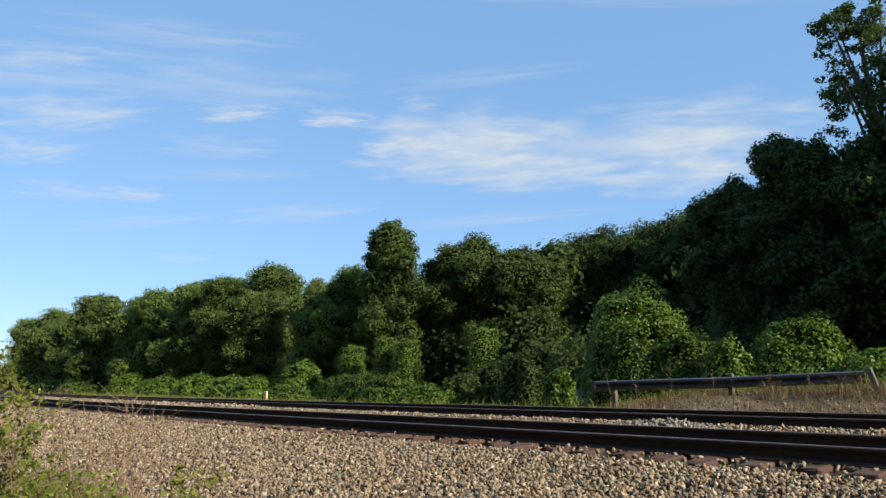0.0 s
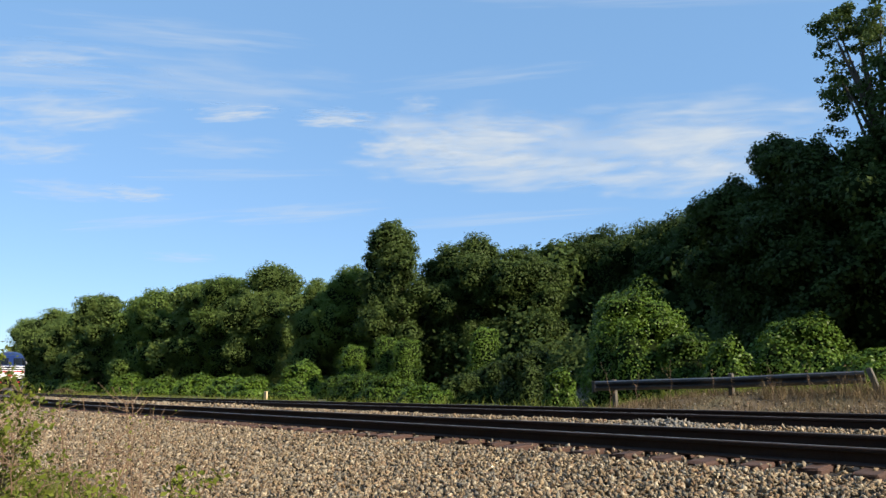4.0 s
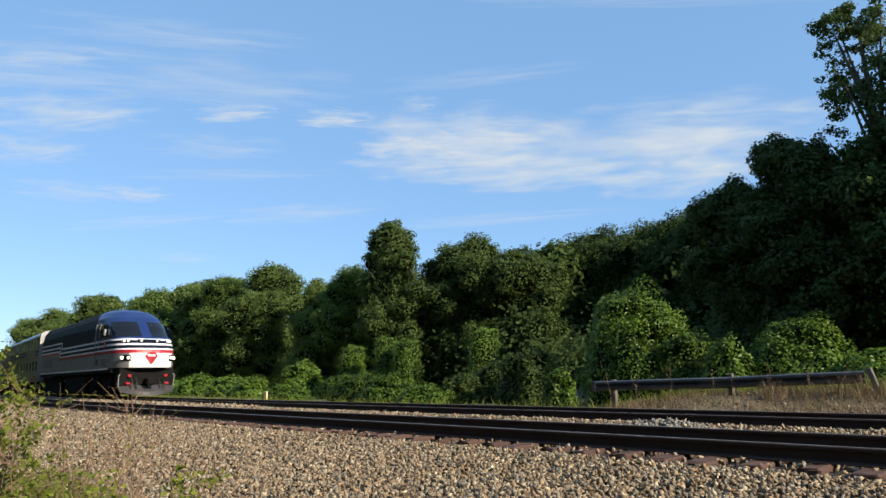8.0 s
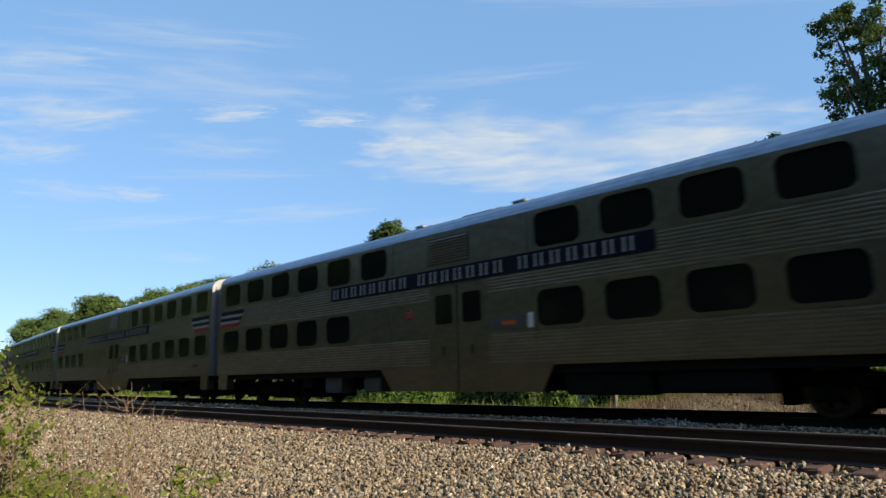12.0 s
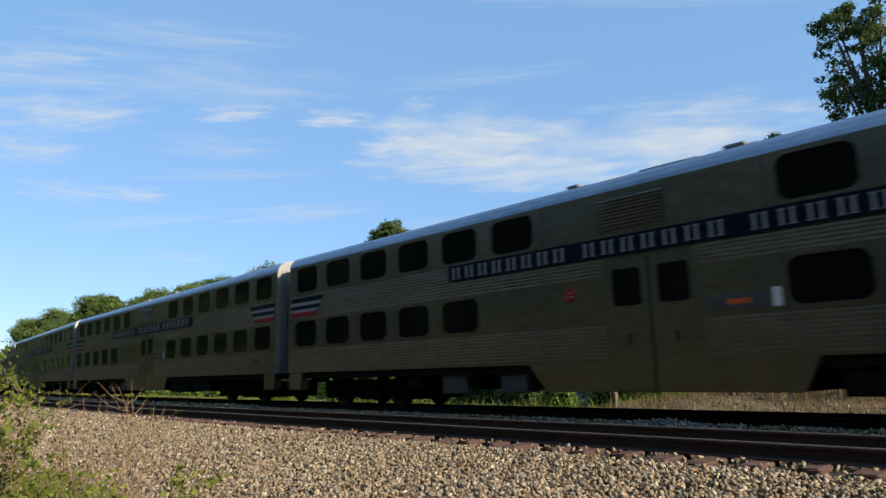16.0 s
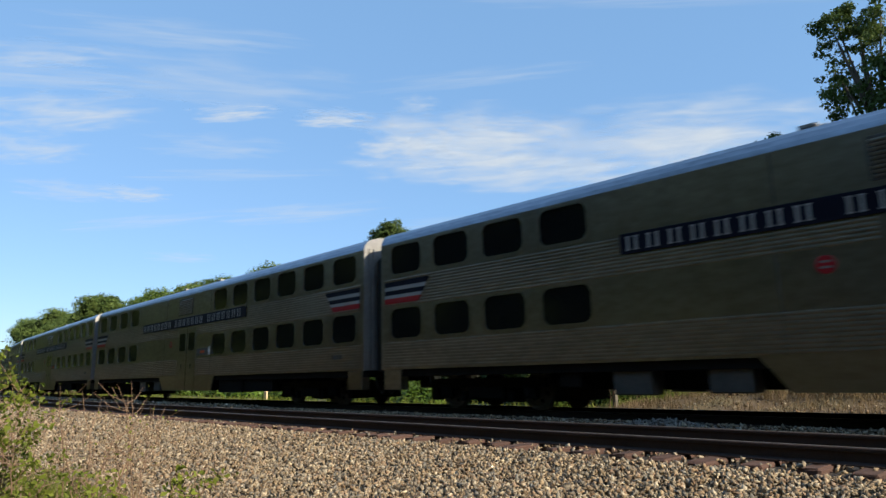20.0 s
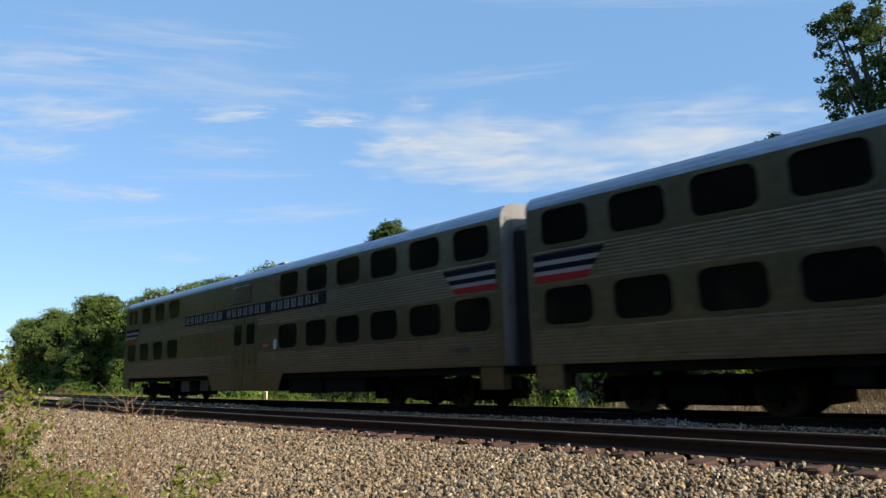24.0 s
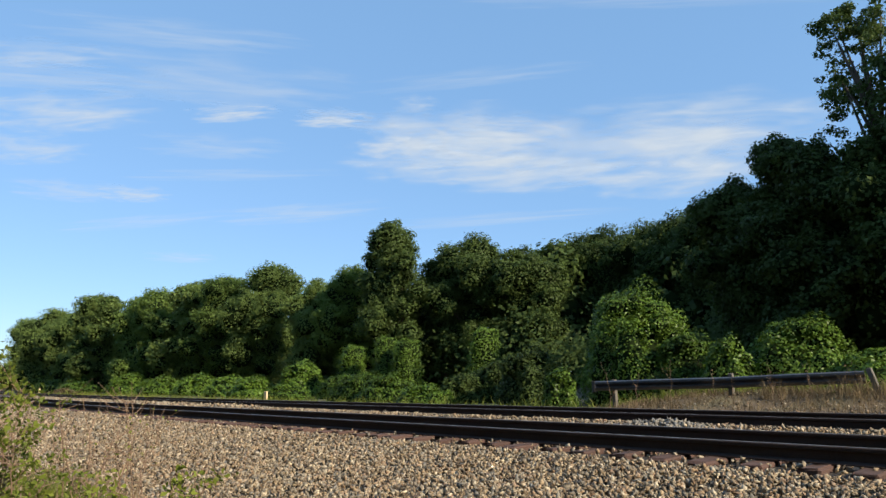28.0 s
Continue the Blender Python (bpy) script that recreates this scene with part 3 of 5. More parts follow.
    for u, w, l in ((10.7, 0.75, 0.6), (12.15, 0.6, 1.25), (14.2, 0.75, 0.5)):
        f = Form()
        f.box(HALF - u - l / 2, HALF - u + l / 2, -w, w, 4.72, 4.93 if l > 1 else 4.87, 0.03)
        f.box(HALF - u - l / 2 + 0.1, HALF - u + l / 2 - 0.1, -w - 0.25, w + 0.25, 4.78, 4.84, 0.01)
        part("roof_unit", f.mesh("roof_unit", M_STEEL_END), car, "low grey ventilator on the roof")
    if cab:
        for u in (20.6, 22.9, 24.3):
            f = Form()
            f.box(HALF - u - 0.2, HALF - u + 0.2, -1.0, -0.6, 4.7, 4.9, 0.03)
            f.tube([(HALF - u - 0.2, -0.8, 4.94), (HALF - u + 0.45, -0.8, 4.98)], [0.03, 0.06], 8)
            part("horn", f.mesh("horn", M_BOXGREY), car, "roof horn on a bracket")
    for u in (3.35, 21.55):
        add_bogie(car, HALF - u, ME_BOGIE, ME_WHEELS, 1.3, 0.42)
    return car


# The locomotive's hull: levels of height (rear half, front half), how far the nose reaches, half width, paint above
HULL = [(1.54, 1.54, 19.5, 1.53, "silver"), (1.97, 1.87, 19.53, 1.55, "silver"), (2.68, 2.28, 19.5, 1.55, "red"), (2.84, 2.45, 19.44, 1.55, "white"), (2.92, 2.53, 19.38, 1.55, "navy"),
        (3.07, 2.69, 19.25, 1.55, "white"), (3.17, 2.79, 19.17, 1.55, "navy"), (3.35, 2.95, 18.98, 1.55, "white"), (3.45, 3.05, 18.84, 1.55, "blue"), (3.65, 3.4, 18.3, 1.54, "blue"),
        (3.9, 3.84, 17.75, 1.52, "blue"), (4.27, 4.3, 17.05, 1.43, "roof"), (4.6, 4.64, 16.3, 1.22, "roof"), (4.76, 4.84, 15.5, 0.85, "roof"), (4.82, 4.9, 14.8, 0.35, "roof")]
PAINT = {"silver": 0, "red": 1, "white": 2, "navy": 3, "blue": 4, "roof": 5}
PAINTS = (M_SILVER, M_RED, M_WHITE, M_NAVY, M_BLUE, M_ROOFBLACK)
SIDE_X = [0, 1.5, 3, 4.4] + [5.4 + 0.1 * i for i in range(19)] + [7.5, 9, 10.5, 12, 13.2, 14.4, 15.4, 16.2]


def hull_point(level, t, s=-1, proud=0.0):
    """A point of the hull: t below 1 runs along the side, 1 to 2 round the nose to its middle. level may be fractional."""
    i = min(int(level), len(HULL) - 2)
    g = level - i
    row = [a + (b - a) * g for a, b in zip(HULL[i][:4], HULL[i + 1][:4])]
    reach, half = row[2], row[3]
    start = reach - 2.1
    if t < 1:
        x = t * start
        y = half
    else:
        a = (t - 1) * math.pi / 2
        x, y = start + 2.1 * math.sin(a) ** 0.8, half * max(math.cos(a), 0) ** 0.62
    sx = min(1, max(0, (x - (5.5 + 0.13 * max(0, min(level, 8) - 2))) / 0.28))
    z = row[0] + (row[1] - row[0]) * (sx if level <= 8 else min(1, max(0, (x - 6) / 6)))
    return (x + (proud if t > 1.2 else 0), s * (y + (proud if t < 1.9 else 0)), z)


def hull_side_x(x, level):
    i = min(int(level), len(HULL) - 2)
    g = level - i
    return x / (HULL[i][2] + (HULL[i + 1][2] - HULL[i][2]) * g - 2.1)


def hull_patch(name, levels, ts, material, proud=0.012, s=-1):
    f = Form()
    f.quad_strip([[hull_point(l, t, s, proud) for t in ts] for l in levels], closed=False)
    me = f.mesh(name, material)
    return me


def locomotive():
    loco = new("diesel_locomotive")
    f = Form()
    rows = []
    for i in range(len(HULL)):
        side = [hull_point(i, hull_side_x(x, i) if x < HULL[i][2] - 2.2 else 0.99) for x in SIDE_X] + [hull_point(i, 1 + j / 12) for j in range(13)]
        rows.append(side + [(x, -y, z) for x, y, z in reversed(side[:-1])])
    f.quad_strip(rows, closed=True)
    n = len(rows[0])
    for i in range(len(rows) - 1):
        for j in range(n):
            paint = HULL[i][4]
            x = rows[i][j][0]
            if paint == "roof" and x > 13.6:
                paint = "blue"
            if paint == "blue" and x < 13.6:
                paint = "navy"
            # sunlight on the front of the silver nose is put into white paint
            if paint == "silver" and x > HULL[i][2] - 0.3:
                paint = "white"
            f.k[i * n + j] = PAINT[paint]
    f.f.append(tuple((len(rows) - 1) * n + j for j in range(n))), f.k.append(5)
    f.f.append(tuple(reversed(range(n)))), f.k.append(5)
    part("hull", f.mesh("hull", *PAINTS), loco, "silver and blue hull with white and red stripes that step down")
    f = Form()
    f.box(0.0, 18.2, -1.56, 1.56, 1.30, 1.47, 0.01)
    part("frame_sill", f.mesh("frame_sill", M_SHADOWGREY), loco)
    for s in (-1, 1):
        f = Form()
        f.box(0.0, 17.6, min(s * 1.55, s * 1.575), max(s * 1.55, s * 1.575), 1.47, 1.54, 0.005)
        part("white_sill_line", f.mesh("white_sill_line", M_WHITE), loco)
        # cab: door, windows, rails, mirror
        f = Form()
        f.box(15.03, 15.7, min(s * 1.545, s * 1.562), max(s * 1.545, s * 1.562), 3.12, 3.95, 0.01)
        part("door_window", f.mesh("door_window", M_GLASS), loco, "dark cab door window")
        f = Form()
        y0, y1 = s * 1.53, s * 1.556
        for pts in ([(15.85, 3.22), (15.85, 3.9), (16.9, 3.9), (17.3, 3.22)], [(17.41, 3.14), (17.1, 3.72), (17.45, 3.62), (17.9, 3.14)]):
            f.quad_strip([[(x, y, z) for x, z in pts] for y in (y0, y1)], caps=True)
        part("cab_window", f.mesh("cab_window", M_GLASS), loco, "dark cab side window")
        for x in (14.95, 15.77):
            f = Form()
            f.tube([(x, s * 1.6, 1.5), (x, s * 1.63, 1.8), (x, s * 1.63, 3.7), (x, s * 1.57, 4.0)], [0.025] * 4, 7)
            part("grab_rail", f.mesh("grab_rail", M_SILVER), loco)
        f = Form()
        f.box(16.88, 16.94, min(s * 1.57, s * 1.69), max(s * 1.57, s * 1.69), 3.28, 3.62, 0.02)
        part("mirror", f.mesh("mirror", M_BARGREY), loco, "pale wing mirror")
        for i in range(4):
            z = 0.42 + 0.3 * i
            f = Form()
            f.box(14.97, 15.75, min(s * 1.25, s * 1.575), max(s * 1.25, s * 1.575), z, z + 0.04, 0.006)
            part("cab_step", f.mesh("cab_step", M_SHADOWGREY), loco)
        for x in (14.95, 15.77):
            f = Form()
            f.box(x - 0.02, x + 0.02, min(s * 1.5, s * 1.58), max(s * 1.5, s * 1.58), 0.4, 1.4, 0.006)
            part("step_side", f.mesh("step_side", M_SHADOWGREY), loco)
        f = Form()
        f.box(15.13, 15.6, min(s * 1.54, s * 1.565), max(s * 1.54, s * 1.565), 1.72, 2.05, 0.008)
        part("step_hole", f.mesh("step_hole", M_BLACK), loco)
        f = Form()
        f.lathe_y(sorted([(s * 1.55, 0.21), (s * 1.566, 0.2)]), 16.65, 2.78, 22)
        badge = part("red_badge", f.mesh("red_badge", M_RED), loco, "round red badge")
        f = Form()
        y0, y1 = sorted((s * 1.566, s * 1.572))
        for z in (2.69, 2.77, 2.85):
            f.plank(16.53, 16.77, y0, y1, z, z + 0.035)
        part("pale_bars", f.mesh("pale_bars", M_WHITE), badge)
        f = Form()
        f.box(16.2, 17.3, min(s * 1.54, s * 1.562), max(s * 1.54, s * 1.562), 1.58, 2.1, 0.02)
        grille = part("side_grille", f.mesh("side_grille", M_SILVER), loco, "small pale grille")
        for r in range(4):
            for c in range(3):
                f = Form()
                x, z = 16.28 + 0.33 * c, 1.64 + 0.115 * r
                y0, y1 = sorted((s * 1.562, s * 1.572))
                f.box(x, x + 0.28, y0, y1, z, z + 0.06, 0.005)
                part("slot", f.mesh("slot", M_BOXGREY), grille)
        f = Form()
        y0, y1 = sorted((s * 1.548, s * 1.558))
        for i in range(3):
            f.plank(17.45 + 0.14 * i, 17.55 + 0.14 * i, y0, y1, 1.86, 2.0)
        part("number_bars", f.mesh("number_bars", M_BOXGREY), loco)
        # three pairs of plain grey strokes near the rear
        y0, y1 = sorted((s * 1.55, s * 1.562))
        for i in range(3):
            f = Form()
            x = 1.25 + 0.98 * i
            f.plank(x, x + 0.08, y0, y1, 1.93, 2.45)
            f.plank(x + 0.08, x + 0.42, y0, y1, 1.93, 2.0)
            f.plank(x + 0.42, x + 0.5, y0, y1, 1.93, 2.45)
            part("grey_mark", f.mesh("grey_mark", M_BOXGREY), loco)
        # panel seams and louvres along the hood
        for x in (0.55, 3.9, 7.6, 9.4, 11.2, 13.0):
            f = Form()
            y0, y1 = sorted((s * 1.548, s * 1.556))
            f.plank(x, x + 0.02, y0, y1, 1.5, 2.26)
            part("seam", f.mesh("seam", M_BOXGREY), loco)
        for x in (1.2, 4.0, 8.2, 11.0):
            f = Form()
            for i in range(6):
                z = 3.58 + 0.05 * i
                y = 1.535 - (z - 3.6) * 0.1
                f.box(x, x + 1.9, min(s * y, s * (y + 0.02)), max(s * y, s * (y + 0.02)), z, z + 0.03, 0.004)
            part("louvre", f.mesh("louvre", M_NAVY), loco)
        f = Form()
        f.tube([(0.6, s * 1.44, 4.08), (13.6, s * 1.44, 4.08)], [0.03, 0.03], 6)
        part("roof_rail", f.mesh("roof_rail", M_BLUE), loco)
        f = Form()
        f.box(7.35, 12.6, min(s * 0.6, s * 1.42), max(s * 0.6, s * 1.42), 0.17, 1.3, 0.12)
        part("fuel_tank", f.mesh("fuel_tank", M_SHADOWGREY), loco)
        # dark blocks added before the bogies in place of the shade there
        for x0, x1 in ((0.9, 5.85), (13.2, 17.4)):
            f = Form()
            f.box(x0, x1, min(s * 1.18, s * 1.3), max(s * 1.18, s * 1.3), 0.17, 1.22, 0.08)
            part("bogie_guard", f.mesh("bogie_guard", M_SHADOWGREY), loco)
        for x in (12.6,):
            f = Form()
            f.tube([(x - 0.7, s * 1.25, 1.05), (x + 0.7, s * 1.25, 1.05)], [0.16, 0.16], 10)
            part("air_tank", f.mesh("air_tank", M_SHADOWGREY), loco)
    # nose: windscreen, lamps, marks, plough
    for s in (-1, 1):
        part("windscreen", hull_patch("windscreen", (8.35, 8.8, 9.3, 9.8, 10.4), (1.36, 1.46, 1.56, 1.66, 1.76, 1.86, 1.965), M_GLASS, 0.02, s), loco, "sloping dark windscreen")
        part("upper_lamp_case", hull_patch("upper_lamp_case", (6.2, 6.8, 7.4), (1.55, 1.62, 1.7, 1.76), M_GLASS, 0.02, s), loco)
        part("centre_lamp_case", hull_patch("centre_lamp_case", (6.3, 6.8, 7.5), (1.88, 1.93, 1.97, 2.0), M_GLASS, 0.02, s), loco)
        part("lamp_case", hull_patch("lamp_case", (1.0, 1.35, 1.75), (1.46, 1.54, 1.62, 1.71), M_GLASS, 0.02, s), loco, "dark oval lamp case")
        for l, t, r, glow in ((6.8, 1.6, 0.07, 0.9), (6.8, 1.7, 0.07, 0.9), (6.8, 1.93, 0.06, 0.3), (1.4, 1.5, 0.09, 1.5), (1.4, 1.66, 0.085, 0.4)):
            c = Vector(hull_point(l, t, s, 0.03))
            f = Form()
            f.tube([c, c + Vector((0.04, 0, 0))], [r, r * 0.85], 12)
            part("headlight", f.mesh("headlight", lamp_mat(glow)), loco, "lit round headlight")
        f = Form()
        f.box(18.95, 19.2, min(s * 0.84, s * 1.06), max(s * 0.84, s * 1.06), 0.68, 0.8, 0.03)
        part("red_step", f.mesh("red_step", M_RED), loco, "red step by the coupler")
        f = Form()
        f.tube([(19.0, s * 1.35, 0.5), (19.05, s * 1.38, 1.1), (19.0, s * 1.2, 1.4)], [0.02] * 3, 6)
        part("corner_rail", f.mesh("corner_rail", M_BARGREY), loco)
        f = Form()
        f.box(19.05, 19.2, min(s * 0.8, s * 0.98), max(s * 0.8, s * 0.98), 1.05, 1.2, 0.03)
        part("red_box", f.mesh("red_box", M_RED), loco)
    f = Form()
    f.quad_strip([[(19.5, -0.2, 2.32), (19.56, 0.0, 2.33), (19.5, 0.2, 2.32)], [(19.52, -0.33, 2.12), (19.575, 0, 2.12), (19.52, 0.33, 2.12)], [(19.53, -0.05, 1.72), (19.57, 0, 1.7), (19.53, 0.05, 1.72)]], closed=False)
    badge = part("nose_badge", f.mesh("nose_badge", M_RED), loco, "red shield on the nose")
    f = Form()
    f.box(19.55, 19.59, -0.17, 0.17, 2.1, 2.19, 0.004)
    part("pale_bar", f.mesh("pale_bar", M_WHITE), badge)
    f = Form()
    rows = []
    for z, reach, half in ((0.1, 19.7, 1.3), (0.3, 19.63, 1.36), (0.62, 19.3, 1.42)):
        rows.append([(reach - 0.55 * abs(k / 4) ** 1.4, half * k / 4, z + 0.2 * abs(k / 4) ** 1.5) for k in range(-4, 5)])
    back = [[(x - 0.06, y, z) for x, y, z in r] for r in rows]
    f.quad_strip(rows + back[::-1] + rows[:1], closed=False)
    part("plough", f.mesh("plough", M_PLOUGH), loco, "grey steel pilot plough")
    f = Form()
    f.box(19.0, 19.6, -0.16, 0.16, 0.68, 1.0, 0.05)
    f.box(19.5, 19.85, -0.22, 0.2, 0.66, 1.02, 0.06)
    f.box(18.2, 19.05, -1.35, 1.35, 0.6, 1.5, 0.04)
    part("front_coupler", f.mesh("front_coupler", M_SHADOWGREY), loco)
    for y in (-0.75, -0.55, 0.55, 0.75):
        f = Form()
        f.tube([(19.05, y, 1.0), (19.35, y * 1.05, 0.75), (19.4, y * 1.05, 0.5)], [0.03] * 3, 6)
        part("air_hose", f.mesh("air_hose", M_BLACK), loco)
    f = Form()
    f.box(-0.03, 0.02, -1.5, 1.5, 1.4, 4.2, 0.01)
    f.box(-0.9, 0.0, -1.35, 1.35, 1.3, 1.38, 0.01)
    rear = part("rear_wall", f.mesh("rear_wall", M_SILVER), loco)
    f = Form()
    f.box(-0.06, -0.03, -0.4, 0.4, 1.45, 3.3, 0.01)
    for s in (-1, 1):
        g = Form()
        g.tube([(-0.85, s * 1.3, 1.38), (-0.85, s * 1.3, 2.35), (-0.05, s * 1.4, 2.35)], [0.025] * 3, 6)
        part("end_rail", g.mesh("end_rail", M_SILVER), loco)
    part("rear_door", f.mesh("rear_door", M_BOXGREY), rear)
    f = Form()
    f.tube([(-0.5, 0, 0.82), (0.3, 0, 0.82)], [0.14, 0.12], 8)
    part("rear_coupler", f.mesh("rear_coupler", M_SHADOWGREY), loco)
    for x, l, w, h in ((1.8, 2.2, 0.8, 0.06), (4.8, 2.0, 0.8, 0.08), (7.6, 1.2, 0.5, 0.16), (9.8, 1.6, 0.7, 0.1), (12.4, 0.8, 0.6, 0.14)):
        f = Form()
        f.box(x - l / 2, x + l / 2, -w, w, 4.6, 4.72 + h, 0.03)
        part("roof_hatch", f.mesh("roof_hatch", M_ROOFBLACK), loco)
    f = Form()
    for y in (-0.18, 0.0, 0.18):
        f.tube([(13.2, y, 4.95), (13.75, y, 4.97)], [0.03, 0.07], 8)
    f.box(13.1, 13.4, -0.25, 0.25, 4.7, 4.95, 0.02)
    part("air_horn", f.mesh("air_horn", M_BOXGREY), loco)
    for x in (3.5, 15.3):
        add_bogie(loco, x, ME_BOGIE_BIG, ME_WHEELS_BIG, 1.4, 0.51)
    return loco


LAMPS = {}


def lamp_mat(power):
    if power not in LAMPS:
        m = mat("lamp_glow", (0.9, 0.88, 0.8), 0.3, var=0.02)
        b = m.node_tree.nodes["Principled BSDF"]
        b.inputs["Emission Color"].default_value, b.inputs["Emission Strength"].default_value = (1.0, 0.93, 0.78, 1), power
        LAMPS[power] = m
    return LAMPS[power]


LOCO = tagged(locomotive(), "silver, white and navy diesel passenger locomotive with red stripe", "locomotive")
TRAIN = [(LOCO, 1.45, 3.5, 15.3)]       # thing, place of its zero behind or before the first coach's front, its two bogies
ROWS_OF = {1: (6, 5), 2: (4, 4), 3: (6, 5), 4: (6, 5), 5: (4, 4), 6: (4, 4), 7: (4, 4)}
MADE = {}
for k in range(1, 8):
    kind = ROWS_OF[k]
    if kind not in MADE:
        MADE[kind] = gallery_car(*kind)
        thing = MADE[kind]
    else:
        thing = copy_thing(MADE[kind], Matrix())
        TURNING.extend((w, w.matrix_basis.translation.x, 0.42) for b in thing.children if b.name.startswith("bogie") for w in b.children)
    tagged(thing, "two-storey stainless steel passenger coach with dark windows and navy name band", "railway coach", "coaches of the train")
    TRAIN.append((thing, -25.6 * (k - 1) - HALF, HALF - 21.55, HALF - 3.35))
CAB = tagged(gallery_car(4, 4, cab=True), "two-storey stainless steel cab coach with horns on its roof", "railway coach", "coaches of the train")
TRAIN.append((CAB, -25.6 * 7 - HALF, HALF - 21.55, HALF - 3.35))
SPEED = 14.1


def train_pose(place, b0, b1, t):
    x = place + 1.38 + SPEED * (t - 12) + float(np.interp(t, (0, 6, 8, 11, 12, 16, 20, 24, 26), (-2.0, -1.13, -0.83, -0.1, 0, -0.17, -0.64, -0.78, -0.82)))
    y0, y1 = bend(x + b0)[0], bend(x + b1)[0]
    slope = (y1 - y0) / (b1 - b0)
    return pose(x, FAR_TRACK + y0 - slope * b0, 0, 0, 0, math.degrees(math.atan(slope)))


def motions():
    """The train passes at a steady speed, its wheels rolling."""
    for thing, place, b0, b1 in TRAIN:
        walk(thing, [(0.5 * i, train_pose(place, b0, b1, 0.5 * i)) for i in range(57)])
    for ob, place, turn in CLOUDS:
        walk(ob, [(0.0, Matrix.Translation(place) @ pose(0, 0, 0, 0, 0, turn)), (28.0, Matrix.Translation(place + Vector((-7.0, -5.0, 0))) @ pose(0, 0, 0, 0, 0, turn))])
    for wheels, dx, radius in TURNING:
        turn = math.degrees(SPEED / radius / FPS)
        walk(wheels, [(i / FPS, pose(dx, 0, radius, 0, turn * i, 0)) for i in range(28 * FPS + 1)])


# ---- trees and shrubs ----
def tree(name, label, x, y, top, radius, seed, leaf, material, count, low=0.12, lean=(0, 0), drape=0.5, sparse=False):
    """A tree with a tapered trunk, limbs to its lobes, and a crown of single leaves."""
    rng = np.random.default_rng(seed)
    z0 = ground_z(x, y) - 0.1
    h = top - z0
    thing = tagged(new(name), label, "tree")
    thing.location = (x, y, z0)
    trunk = Form()
    bends = [(lean[0] * (i / 6) ** 1.5 + rng.normal() * 0.12 * i / 6, lean[1] * (i / 6) ** 1.5 + rng.normal() * 0.12 * i / 6, h * 0.86 * i / 6) for i in range(7)]
    r0 = 0.012 * h + 0.06
    trunk.tube(bends, [r0 * (1.25 if i == 0 else 1 - 0.14 * i) for i in range(7)], 9)
    part("trunk", trunk.mesh("trunk", M_BARK, smooth=True), thing)
    lobes = []
    n = 24 if not sparse else 18
    for i in range(n):
        g = low + (1 - low) * ((i + 0.5) / n) ** 0.8
        env = radius * (math.sin(math.pi * min(1, 0.22 + 0.78 * g) ** 1.15) ** 0.6 + 0.12)
        a = rng.uniform(0, 2 * math.pi)
        d = env * rng.uniform(0.4, 0.85)
        size = radius * rng.uniform(0.3, 0.52) * (1.0 if not sparse else 0.75)
        tall = 1.0 + drape * rng.uniform(0, 1.6) * (1 - g)
        z = h * g
        if z + size * tall > h:
            z = h - size * tall * rng.uniform(0.9, 1.1)
        lobes.append((lean[0] * g + d * math.cos(a), lean[1] * g + d * math.sin(a), z, size, size, size * tall * 0.85))
    for i in range(6 if not sparse else 0):
        g = low + (0.9 - low) * i / 5
        lobes.append((lean[0] * g, lean[1] * g, h * g, radius * 0.5, radius * 0.5, h * 0.13))
    lobes.append((lean[0], lean[1], h - radius * 0.3, radius * 0.34, radius * 0.34, radius * 0.32))
    limbs = lobes[::3] if not sparse else lobes
    for c in limbs:
        f = Form()
        k = min(5, max(1, int(6 * c[2] / h * 0.8)))
        p0, p2 = Vector(bends[k]), Vector(c[:3])
        mid = (p0 + p2) / 2 + Vector((0, 0, 0.08 * (p2 - p0).length))
        f.tube([p0, mid, p2], [r0 * 0.4, r0 * 0.25, r0 * 0.1], 6)
        part("limb", f.mesh("limb", M_BARK, smooth=True), thing)
    tufts = []
    for cx, cy, cz, rx, ry, rz in lobes:
        for _ in range(11):
            u = unit(rng.normal(size=3) + np.array([0, 0, 0.3]))
            s = rng.uniform(0.2, 0.42) * (1.0 if not sparse else 0.8)
            tufts.append((cx + u[0] * rx * 0.86, cy + u[1] * ry * 0.86, cz + u[2] * rz * 0.86, rx * s, ry * s, min(rz, rx * 1.3) * s * rng.uniform(0.6, 0.95)))
    pts, out = lobe_points(rng, tufts, int(count * (0.7 if not sparse else 1.0)))
    if not sparse:
        more, face = lobe_points(rng, [(*l[:3], *(0.92 * r for r in l[3:])) for l in lobes], int(count * 0.5))
        pts, out = np.concatenate([pts, more]), np.concatenate([out, face])
    pts += rng.normal(size=pts.shape) * leaf * 0.4
    crown = part("crown", cards("crown", leaves(rng, pts, out, leaf, 0.12, 0.3, 0.8), 4, material), thing)
    if not sparse:
        part("inner_foliage", core_mesh(rng, lobes, L_CORE), crown, "near-black lumps painted as the shade inside the crown")
    return thing


